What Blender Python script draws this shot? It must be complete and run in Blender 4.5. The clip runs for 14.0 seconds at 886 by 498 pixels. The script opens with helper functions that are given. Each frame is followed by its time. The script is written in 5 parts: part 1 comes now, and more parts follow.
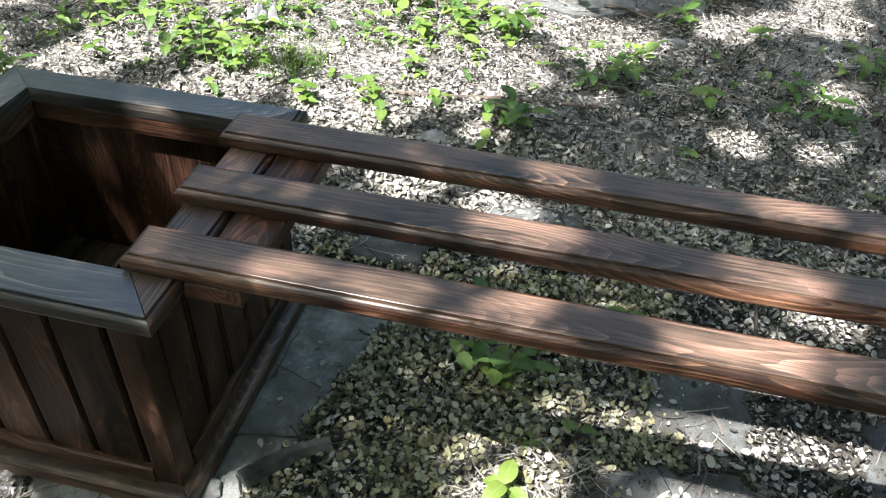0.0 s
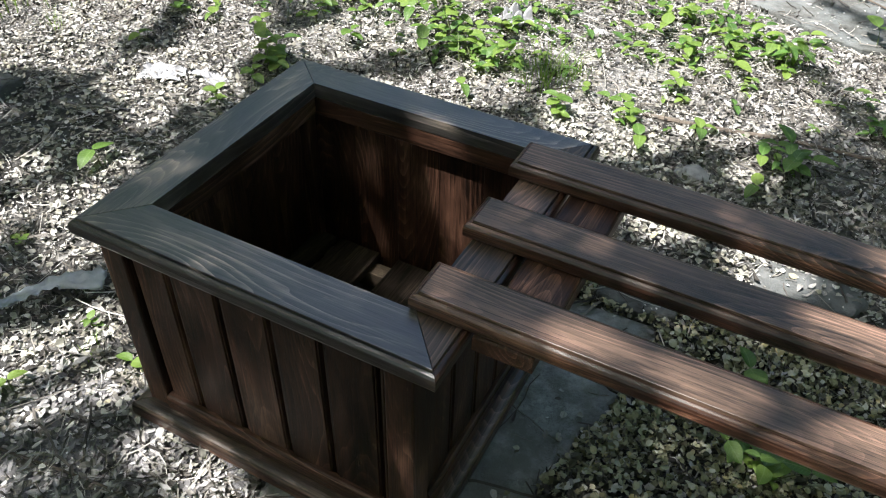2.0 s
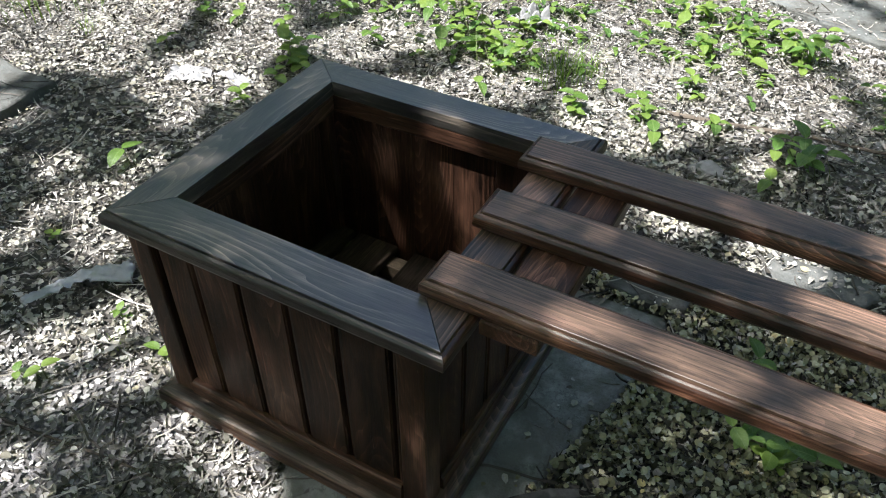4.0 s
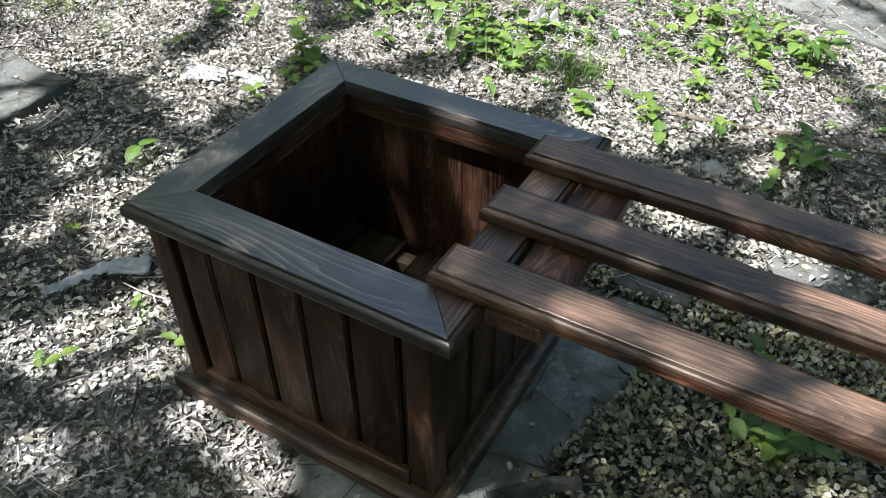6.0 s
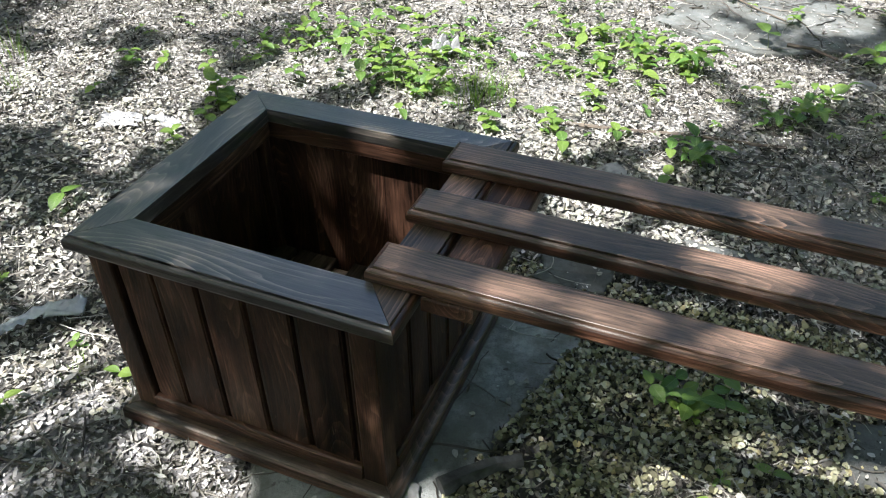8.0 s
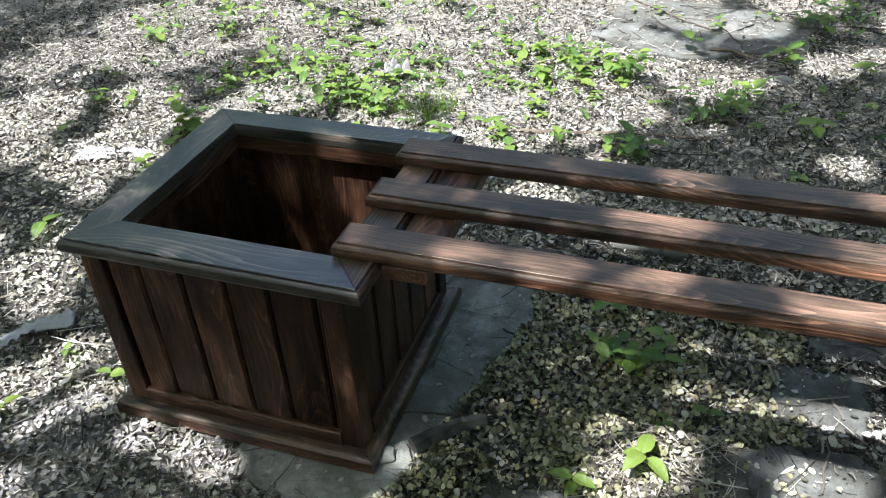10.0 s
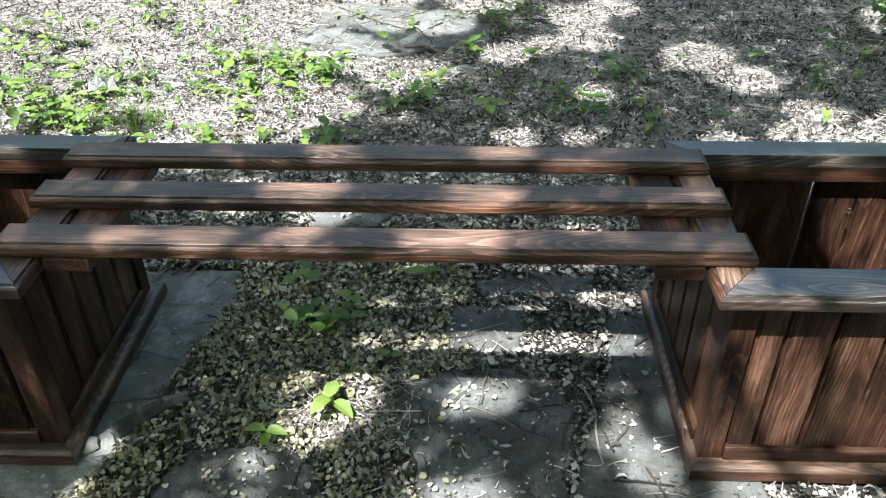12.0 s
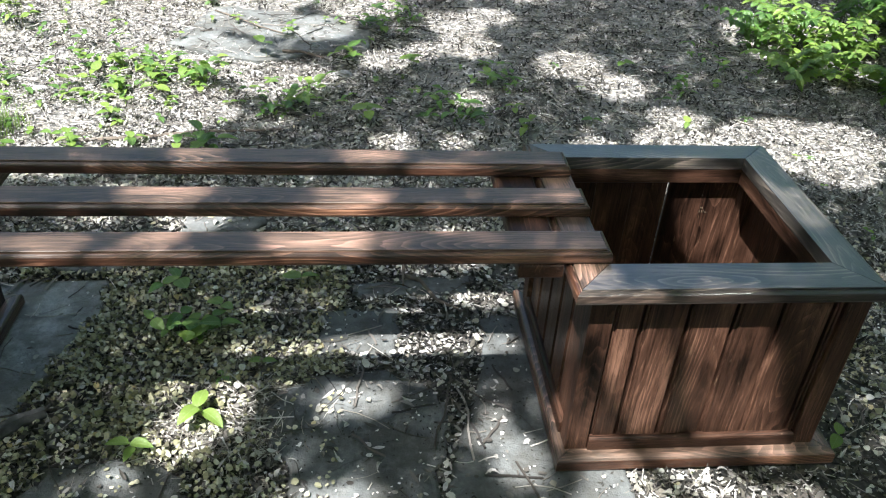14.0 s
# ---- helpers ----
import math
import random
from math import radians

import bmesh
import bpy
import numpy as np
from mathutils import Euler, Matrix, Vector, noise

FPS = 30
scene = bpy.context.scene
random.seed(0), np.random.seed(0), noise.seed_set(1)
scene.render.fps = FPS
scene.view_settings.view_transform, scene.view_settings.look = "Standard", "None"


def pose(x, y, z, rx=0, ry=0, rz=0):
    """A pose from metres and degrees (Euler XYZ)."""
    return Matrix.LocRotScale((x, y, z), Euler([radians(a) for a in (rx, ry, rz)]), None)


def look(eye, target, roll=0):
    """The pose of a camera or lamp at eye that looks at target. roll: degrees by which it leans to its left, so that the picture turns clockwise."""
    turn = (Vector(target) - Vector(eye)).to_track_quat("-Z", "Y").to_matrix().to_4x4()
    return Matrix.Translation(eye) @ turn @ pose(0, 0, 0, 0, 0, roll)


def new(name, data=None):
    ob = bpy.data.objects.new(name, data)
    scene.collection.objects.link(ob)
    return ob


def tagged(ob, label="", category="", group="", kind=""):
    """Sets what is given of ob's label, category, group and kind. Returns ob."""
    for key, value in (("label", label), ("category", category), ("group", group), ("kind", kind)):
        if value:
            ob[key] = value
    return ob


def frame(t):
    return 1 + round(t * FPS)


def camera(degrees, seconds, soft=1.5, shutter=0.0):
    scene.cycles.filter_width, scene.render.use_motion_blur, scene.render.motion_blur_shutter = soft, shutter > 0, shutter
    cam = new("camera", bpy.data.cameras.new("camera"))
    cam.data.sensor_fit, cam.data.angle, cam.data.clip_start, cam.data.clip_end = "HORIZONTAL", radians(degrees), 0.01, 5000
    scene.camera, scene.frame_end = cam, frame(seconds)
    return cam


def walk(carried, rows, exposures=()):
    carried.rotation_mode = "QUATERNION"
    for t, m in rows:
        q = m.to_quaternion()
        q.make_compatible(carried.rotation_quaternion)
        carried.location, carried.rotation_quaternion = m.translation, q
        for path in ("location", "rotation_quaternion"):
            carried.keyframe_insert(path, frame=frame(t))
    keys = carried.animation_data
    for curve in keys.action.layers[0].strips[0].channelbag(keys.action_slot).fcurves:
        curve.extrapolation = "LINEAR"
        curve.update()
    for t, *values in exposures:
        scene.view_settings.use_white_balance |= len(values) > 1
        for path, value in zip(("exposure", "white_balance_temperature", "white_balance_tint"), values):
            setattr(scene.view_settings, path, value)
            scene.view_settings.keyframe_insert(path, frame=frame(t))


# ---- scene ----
cam = camera(58.1, 14.0, soft=1.15)
PATH = [
    (0, (0.586, -0.698, 1.19), (0.272, 0.805, -0.092), 2.4),
    (0.5, (0.421, -0.702, 1.188), (0.088, 0.783, -0.109), 3.9),
    (0.8, (0.3802, -0.6776, 1.173), (-0.078, 0.7766, -0.1214), 2.9),
    (1, (0.351, -0.667, 1.187), (-0.202, 0.738, -0.125), 2.4),
    (1.2, (0.345, -0.6406, 1.1592), (-0.311, 0.7414, -0.1304), 0.8),
    (1.5, (0.335, -0.634, 1.176), (-0.333, 0.73, -0.125), 1.6),
    (2, (0.354, -0.612, 1.177), (-0.331, 0.73, -0.138), 1.6),
    (2.5, (0.37, -0.619, 1.169), (-0.329, 0.713, -0.149), 1.9),
    (3, (0.38, -0.625, 1.171), (-0.346, 0.693, -0.147), 0.9),
    (3.2, (0.388, -0.627, 1.173), (-0.341, 0.693, -0.142), 0.2),
    (5.3, (0.403, -0.661, 1.224), (-0.36, 0.642, -0.088), -0.3),
    (5.5, (0.408, -0.66, 1.22), (-0.358, 0.639, -0.094), -0.6),
    (6, (0.418, -0.676, 1.212), (-0.348, 0.628, -0.097), -0.3),
    (6.5, (0.437, -0.688, 1.217), (-0.324, 0.609, -0.101), -1.8),
    (7, (0.436, -0.715, 1.215), (-0.323, 0.593, -0.093), -3.2),
    (7.5, (0.44, -0.749, 1.216), (-0.252, 0.621, -0.066), -1.7),
    (7.7, (0.443, -0.765, 1.222), (-0.179, 0.659, -0.036), -0.3),
    (9.8, (0.589, -0.943, 1.245), (-0.045, 0.543, 0.066), -3.2),
    (10, (0.552, -0.966, 1.246), (-0.01, 0.56, 0.083), -3.1),
    (10.2, (0.5338, -0.9964, 1.2244), (0.104, 0.585, 0.0784), -1.84),
    (10.5, (0.51, -1.019, 1.248), (0.171, 0.572, 0.084), 0.3),
    (11, (0.604, -1.068, 1.264), (0.281, 0.532, 0.108), -0.7),
    (11.5, (0.733, -1.105, 1.258), (0.491, 0.515, 0.109), -1.5),
    (12, (0.838, -1.113, 1.264), (0.769, 0.526, 0.121), -0.6),
    (12.5, (0.922, -1.128, 1.278), (1.01, 0.515, 0.14), -0.2),
    (13, (0.984, -1.149, 1.279), (1.253, 0.484, 0.156), 1.6),
    (13.5, (1.008, -1.164, 1.286), (1.367, 0.457, 0.171), 2.9),
    (13.7, (0.9784, -1.141, 1.267), (1.2934, 0.4924, 0.1556), 2.96),
    (14, (0.89, -1.128, 1.261), (1.082, 0.517, 0.139), 3.5),
]
walk(cam, [(t, look(eye, target, roll)) for t, eye, target, roll in PATH],
     [(0.0, 2.05, 6320, 11.5), (0.8, 1.90, 6310, 11.0), (1.5, 1.65, 6280, 10.5), (3.2, 1.63, 6250, 10.0), (6.5, 1.65, 6200, 9.0), (7.7, 1.73, 6190, 9.0), (9.8, 1.78, 6180, 9.0), (11.0, 1.90, 6160, 9.0), (12.0, 2.03, 6120, 9.5), (14.0, 2.02, 6130, 9.5)])

# ---- world, sun, exposure ----
SUN_K = Vector((-0.30, -0.415, 1.0)).normalized()      # towards the sun
world = bpy.data.worlds.new("sky")
scene.world = world
world.use_nodes = True
wn, wl = world.node_tree.nodes, world.node_tree.links
sky = wn.new("ShaderNodeTexSky")
sky.sky_type, sky.sun_disc = "NISHITA", False
sky.air_density, sky.dust_density, sky.ozone_density = 0.9, 3.0, 0.6
sky.sun_elevation = math.asin(SUN_K.z)
sky.sun_rotation = math.atan2(SUN_K.x, SUN_K.y)
wl.new(sky.outputs[0], wn["Background"].inputs[0])
wn["Background"].inputs[1].default_value = 0.100
sun = new("sun", bpy.data.lights.new("sun", "SUN"))
sun.data.energy, sun.data.angle, sun.data.color = 5.0, radians(0.53), (1.0, 0.97, 0.94)
sun.matrix_world = look(tuple(SUN_K * 30), (0, 0, 0))


# ---- materials ----
class Nodes:
    """A small builder for node materials."""

    def __init__(self, name):
        self.mat = bpy.data.materials.new(name)
        self.mat.use_nodes = True
        self.n, self.l = self.mat.node_tree.nodes, self.mat.node_tree.links
        self.out = self.n["Principled BSDF"]

    def add(self, kind, **inputs):
        node = self.n.new(kind)
        for key, value in inputs.items():
            self.put(node, key, value)
        return node

    def put(self, node, key, value):
        socket = node.inputs[int(key[1:])] if key[0] == "i" and key[1:].isdigit() else node.inputs[key.replace("_", " ")]
        if isinstance(value, bpy.types.NodeSocket):
            self.l.new(value, socket)
        else:
            socket.default_value = value

    def coords(self, scale, kind="Object", random_shift=0.0):
        co = self.add("ShaderNodeTexCoord")
        src = co.outputs[kind]
        if random_shift:
            info = self.add("ShaderNodeObjectInfo")
            noise_tex = self.add("ShaderNodeTexWhiteNoise")
            noise_tex.noise_dimensions = "1D"
            self.l.new(info.outputs["Random"], noise_tex.inputs["W"])
            shift = self.add("ShaderNodeVectorMath", i0=noise_tex.outputs["Color"], i1=(random_shift, random_shift * 0.012, random_shift * 0.008))
            shift.operation = "MULTIPLY"
            total = self.add("ShaderNodeVectorMath", i0=src, i1=shift.outputs[0])
            src = total.outputs[0]
        m = self.add("ShaderNodeMapping", Vector=src, Scale=scale)
        return m.outputs[0]

    def noise(self, vec, scale, detail=4.0, rough=0.55, distortion=0.0):
        return self.add("ShaderNodeTexNoise", Vector=vec, Scale=scale, Detail=detail, Roughness=rough, Distortion=distortion).outputs["Fac"]

    def ramp(self, fac, *stops):
        r = self.add("ShaderNodeValToRGB", Fac=fac)
        els = r.color_ramp.elements
        while len(els) < len(stops):
            els.new(0.5)
        for e, (pos, col) in zip(els, stops):
            e.position, e.color = pos, (*col, 1) if len(col) == 3 else col
        return r.outputs[0]

    def mix(self, fac, a, b, mode="MIX"):
        m = self.n.new("ShaderNodeMix")
        m.data_type, m.blend_type = "RGBA", mode
        for sock, v in ((m.inputs[0], fac), (m.inputs[6], a), (m.inputs[7], b)):
            if isinstance(v, bpy.types.NodeSocket):
                self.l.new(v, sock)
            else:
                sock.default_value = v if not isinstance(v, tuple) else (*v, 1)
        return m.outputs[2]

    def math(self, op, a, b=0.0):
        m = self.n.new("ShaderNodeMath")
        m.operation = op
        for sock, v in zip(m.inputs, (a, b)):
            if isinstance(v, bpy.types.NodeSocket):
                self.l.new(v, sock)
            else:
                sock.default_value = v
        return m.outputs[0]

    def bump(self, height, strength, distance):
        b = self.add("ShaderNodeBump", Height=height, Strength=strength, Distance=distance)
        self.l.new(b.outputs[0], self.out.inputs["Normal"])

    def finish(self, colour, rough, **more):
        self.put(self.out, "Base Color", colour)
        self.put(self.out, "Roughness", rough)
        for k, v in more.items():
            self.put(self.out, k, v)
        return self.mat


def stained_wood(name, dark, mid, light, gloss, figure, shine, rings=125.0, arch=0.055, varnish=0.0, grainy=0.42, tint=(0.98, 1.0, 0.90, 1.0)):
    """Brushed softwood under a dark stain: growth rings along the local x axis, fine pores, worn edges."""
    k = Nodes(name)
    board = k.add("ShaderNodeSeparateXYZ", Vector=k.coords((1, 1, 1), random_shift=4.0))
    bend = k.noise(k.coords((1.3, 9.0, 9.0), random_shift=4.0), 1.0, 3.0)
    info = k.add("ShaderNodeObjectInfo")
    pith = k.math("ADD", k.math("MULTIPLY", k.math("SINE", k.math("MULTIPLY", board.outputs[0], 5.3)), arch), k.math("MULTIPLY", k.math("SUBTRACT", bend, 0.5), 0.02 + 0.9 * arch))
    pith = k.math("SUBTRACT", k.math("ADD", board.outputs[2], pith), k.math("MULTIPLY", info.outputs["Random"], 0.05))
    across = k.math("ADD", board.outputs[1], k.math("MULTIPLY", k.math("SUBTRACT", bend, 0.5), 0.045))
    radius = k.math("SQRT", k.math("ADD", k.math("MULTIPLY", pith, pith), k.math("MULTIPLY", across, across)))
    ring = k.math("FRACT", k.math("MULTIPLY", radius, rings))
    late = k.math("POWER", ring, 3.0)
    patch = k.ramp(k.noise(k.coords((2.6, 22.0, 22.0), random_shift=4.0), 1.0, 3.0), (0.40, (0.12,) * 3), (0.62, (1.0,) * 3))
    late = k.math("MULTIPLY", late, patch)
    fibre = k.noise(k.coords((5.0, 520.0, 520.0), random_shift=4.0), 1.0, 2.0, 0.7)
    streak = k.noise(k.coords((1.8, 85.0, 85.0), random_shift=4.0), 1.0, 5.0, 0.6)
    cloud = k.noise(k.coords((5.0, 19.0, 19.0), random_shift=4.0), 1.0, 5.0, 0.62)
    grain = k.math("ADD", k.math("MULTIPLY", late, figure), k.math("ADD", k.math("MULTIPLY", fibre, grainy), k.math("MULTIPLY", streak, 0.17)))
    tone = k.math("ADD", k.math("MULTIPLY", grain, 0.80), k.math("MULTIPLY", cloud, 0.68))
    tone = k.math("ADD", tone, k.math("MULTIPLY", k.math("SUBTRACT", info.outputs["Random"], 0.5), 0.07))
    colour = k.ramp(tone, (0.445 - (0.42 - grainy) * 0.4, dark), (0.625 - (0.42 - grainy) * 0.4, mid), (0.87 - (0.42 - grainy) * 0.4, light))
    pores = k.math("GREATER_THAN", k.noise(k.coords((9.0, 700.0, 700.0), random_shift=4.0), 1.0, 2.0), 0.585)
    colour = k.mix(k.math("MULTIPLY", pores, 0.62), colour, dark)
    worn = k.math("GREATER_THAN", k.noise(k.coords((18.0, 70.0, 70.0), random_shift=4.0), 1.0, 5.0, 0.7), 0.665)
    colour = k.mix(k.math("MULTIPLY", worn, 0.34), colour, (0.20, 0.13, 0.08))
    k.bump(k.math("SUBTRACT", grain, k.math("MULTIPLY", pores, 0.25)), 0.42, 0.0016)
    rough = k.ramp(k.math("ADD", k.math("MULTIPLY", streak, 0.6), k.math("MULTIPLY", fibre, 0.4)), (0.3, (gloss - 0.07,) * 3), (0.7, (gloss + 0.14,) * 3))
    k.put(k.out, "Specular Tint", tint)
    return k.finish(colour, rough, Specular_IOR_Level=shine, Coat_Weight=varnish, Coat_Roughness=0.30, Coat_IOR=1.55)


WOOD_TOP = stained_wood("dark_stained_pine", (0.010, 0.0090, 0.0080), (0.070, 0.0610, 0.0520), (0.300, 0.240, 0.185), 0.34, 0.42, 0.6, arch=0.055, varnish=0.9, tint=(0.95, 0.98, 1.0, 1.0))
WOOD_SEAT = stained_wood("worn_stained_pine", (0.0060, 0.0044, 0.0030), (0.116, 0.0735, 0.0500), (0.310, 0.178, 0.128), 0.42, 0.36, 0.40, 140.0, 0.045, 0.30, 0.40)
WOOD_SIDE = stained_wood("brown_stained_pine", (0.0045, 0.0022, 0.0014), (0.062, 0.0300, 0.0185), (0.290, 0.154, 0.098), 0.38, 0.17, 0.24, 125.0, 0.05, 0.0, 0.28)
WOOD_RAW = stained_wood("weathered_batten", (0.06, 0.045, 0.03), (0.14, 0.105, 0.07), (0.24, 0.19, 0.13), 0.7, 0.2, 0.3)
# floor slats: colour darkened to stand for the shade inside the boxes
WOOD_DIM_FLOOR = stained_wood("dimmed_floor_slat", (0.010, 0.008, 0.006), (0.055, 0.040, 0.030), (0.150, 0.110, 0.082), 0.7, 0.16, 0.2)
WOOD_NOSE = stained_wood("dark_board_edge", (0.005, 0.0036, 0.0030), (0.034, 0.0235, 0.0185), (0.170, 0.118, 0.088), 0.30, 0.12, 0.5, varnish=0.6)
WOOD_EDGE = stained_wood("worn_board_edge", (0.005, 0.0022, 0.0015), (0.060, 0.0260, 0.0150), (0.33, 0.170, 0.100), 0.32, 0.24, 0.4, varnish=0.25)


def soil():
    k = Nodes("forest_soil")
    v = k.coords((1, 1, 1))
    big = k.noise(v, 1.3, 5.0)
    mid = k.noise(v, 14.0, 6.0, 0.65)
    vor = k.add("ShaderNodeTexVoronoi", Vector=v, Scale=55.0, Randomness=1.0)
    cell = k.add("ShaderNodeSeparateColor", Color=vor.outputs["Color"])
    chips = k.math("GREATER_THAN", cell.outputs[0], 0.80)
    base = k.ramp(mid, (0.30, (0.024, 0.023, 0.020)), (0.52, (0.090, 0.085, 0.076)), (0.76, (0.25, 0.24, 0.215)))
    base = k.mix(k.math("MULTIPLY", big, 0.4), base, (0.095, 0.090, 0.081))
    # dusty soil further back, its paleness also carrying some of the sunlit brightness
    place = k.add("ShaderNodeSeparateXYZ", Vector=v)
    dusty = k.ramp(k.math("ADD", place.outputs[1], k.math("MULTIPLY", k.math("SUBTRACT", k.noise(v, 2.2, 5.0, 0.7), 0.5), 1.4)), (0.75, (0.0,) * 3), (1.0, (1.0,) * 3))
    base = k.mix(k.math("MULTIPLY", dusty, 0.9), base, k.ramp(k.noise(v, 26.0, 6.0, 0.7), (0.30, (0.085, 0.080, 0.072)), (0.5, (0.24, 0.228, 0.208)), (0.72, (0.44, 0.425, 0.395))))
    mould = k.ramp(k.noise(v, 3.4, 6.0, 0.68), (0.46, (0.0,) * 3), (0.60, (1.0,) * 3))
    base = k.mix(k.math("MULTIPLY", mould, 0.6), base, (0.045, 0.042, 0.037))
    # dark patch beside the right planter: bare earth with shade deepened in its colour
    spot = k.add("ShaderNodeVectorMath", i0=k.add("ShaderNodeTexCoord").outputs["Object"], i1=(2.45, 0.15, 0.0))
    spot.operation = "DISTANCE"
    earth = k.ramp(k.math("ADD", spot.outputs["Value"], k.math("MULTIPLY", k.math("SUBTRACT", k.noise(v, 4.5, 5.0, 0.7), 0.5), 0.9)), (0.50, (1.0,) * 3), (0.85, (0.0,) * 3))
    base = k.mix(k.math("MULTIPLY", earth, 0.6), base, k.ramp(k.noise(v, 30.0, 5.0, 0.7), (0.35, (0.016, 0.016, 0.015)), (0.7, (0.085, 0.083, 0.077))))
    bare = k.add("ShaderNodeVectorMath", i0=k.add("ShaderNodeTexCoord").outputs["Object"], i1=(-0.42, -0.36, 0.0))
    bare.operation = "DISTANCE"
    dust = k.ramp(k.math("ADD", bare.outputs["Value"], k.math("MULTIPLY", k.math("SUBTRACT", k.noise(v, 5.0, 5.0, 0.7), 0.5), 0.5)), (0.24, (1.0,) * 3), (0.46, (0.0,) * 3))
    base = k.mix(k.math("MULTIPLY", dust, 0.85), base, k.ramp(k.noise(v, 60.0, 6.0, 0.75), (0.34, (0.075, 0.072, 0.073)), (0.52, (0.24, 0.228, 0.230)), (0.72, (0.40, 0.385, 0.385))))
    pale = k.ramp(cell.outputs[1], (0.0, (0.16, 0.14, 0.11)), (1.0, (0.42, 0.38, 0.30)))
    col = k.mix(k.math("MULTIPLY", chips, 0.75), base, pale)
    k.bump(k.math("ADD", mid, k.math("ADD", k.noise(v, 75.0, 4.0, 0.7), k.math("MULTIPLY", vor.outputs["Distance"], 0.6))), 1.0, 0.02)
    return k.finish(col, 0.92)


def litter_mat(name, stops, rough=0.8):
    k = Nodes(name)
    geo = k.add("ShaderNodeNewGeometry")
    v = k.coords((1, 1, 1))
    col = k.ramp(geo.outputs["Random Per Island"], *stops)
    vein = k.noise(v, 240.0, 3.0, 0.6)
    col = k.mix(0.5, col, k.mix(1.0, col, k.ramp(vein, (0.25, (0.5, 0.46, 0.4)), (0.7, (1.0, 1.0, 1.0))), "MULTIPLY"))
    k.bump(vein, 0.4, 0.002)
    return k.finish(col, rough)


def leaf_mat(name, low, high):
    """Thin green blade: lit from both sides, paler veins and blotches."""
    k = Nodes(name)
    info = k.add("ShaderNodeObjectInfo")
    geo = k.add("ShaderNodeNewGeometry")
    pick = k.math("FRACT", k.math("ADD", info.outputs["Random"], geo.outputs["Random Per Island"]))
    blotch = k.noise(k.coords((1, 1, 1)), 45.0, 4.0)
    col = k.mix(pick, low, high)
    col = k.mix(k.math("MULTIPLY", blotch, 0.5), col, k.mix(0.5, col, (0.10, 0.13, 0.03)))
    blade_at = k.add("ShaderNodeSeparateXYZ", Vector=k.add("ShaderNodeTexCoord").outputs["UV"])
    off = k.math("ABSOLUTE", blade_at.outputs[1])
    side_vein = k.math("GREATER_THAN", k.math("SINE", k.math("MULTIPLY", k.math("SUBTRACT", blade_at.outputs[0], k.math("MULTIPLY", off, 0.9)), 48.0)), 0.86)
    vein = k.math("MULTIPLY", k.math("MAXIMUM", k.math("LESS_THAN", off, 0.014), k.math("MULTIPLY", side_vein, 0.55)), k.math("GREATER_THAN", blade_at.outputs[0], 0.01))
    col = k.mix(k.math("MULTIPLY", vein, 0.45), col, (0.26, 0.36, 0.13))
    k.bump(k.math("SUBTRACT", k.noise(k.coords((1, 1, 1)), 180.0, 3.0), vein), 0.3, 0.002)
    k.finish(col, 0.40)
    trans = k.add("ShaderNodeBsdfTranslucent", Color=k.mix(0.4, col, (0.25, 0.45, 0.03)))
    both = k.add("ShaderNodeMixShader", Fac=0.4)
    k.l.new(k.out.outputs[0], both.inputs[1])
    k.l.new(trans.outputs[0], both.inputs[2])
    k.l.new(both.outputs[0], k.n["Material Output"].inputs[0])
    return k.mat


def slab_mat(name, pale):
    k = Nodes(name)
    v = k.coords((1, 1, 1), random_shift=3.0)
    big, fine, grit = k.noise(v, 5.0, 6.0, 0.6), k.noise(v, 60.0, 5.0, 0.65), k.noise(v, 400.0, 2.0)
    col = k.ramp(k.math("ADD", k.math("MULTIPLY", big, 0.6), k.math("MULTIPLY", fine, 0.4)), (0.3, (0.060 * pale, 0.065 * pale, 0.062 * pale)), (0.5, (0.110 * pale, 0.115 * pale, 0.109 * pale)), (0.72, (0.19 * pale, 0.183 * pale, 0.168 * pale)))
    crack = k.add("ShaderNodeTexVoronoi", Vector=k.mix(0.08, v, fine), Scale=4.2)
    crack.feature = "DISTANCE_TO_EDGE"
    line = k.ramp(crack.outputs["Distance"], (0.0, (0.0,) * 3), (0.012, (1.0,) * 3))
    col = k.mix(1.0, col, k.mix(0.45, (1.0, 1.0, 1.0), line), "MULTIPLY")
    col = k.mix(k.math("MULTIPLY", k.math("GREATER_THAN", grit, 0.66), 0.35), col, (0.06, 0.055, 0.05))
    dirt = k.ramp(k.noise(v, 9.0, 6.0, 0.7), (0.42, (0.0,) * 3), (0.58, (1.0,) * 3))
    col = k.mix(k.math("MULTIPLY", dirt, 0.75), col, (0.050 * pale, 0.048 * pale, 0.040 * pale))
    k.bump(k.math("ADD", k.math("ADD", fine, k.math("MULTIPLY", dirt, 0.5)), k.math("MULTIPLY", grit, 0.4)), 0.9, 0.005)
    return k.finish(col, 0.88)


def plain(name, a, b, scale, rough, bump=0.3, **more):
    k = Nodes(name)
    f = k.noise(k.coords((1, 1, 1), random_shift=2.0), scale, 5.0, 0.6)
    k.bump(f, bump, 0.004)
    return k.finish(k.ramp(f, (0.3, a), (0.7, b)), rough, **more)


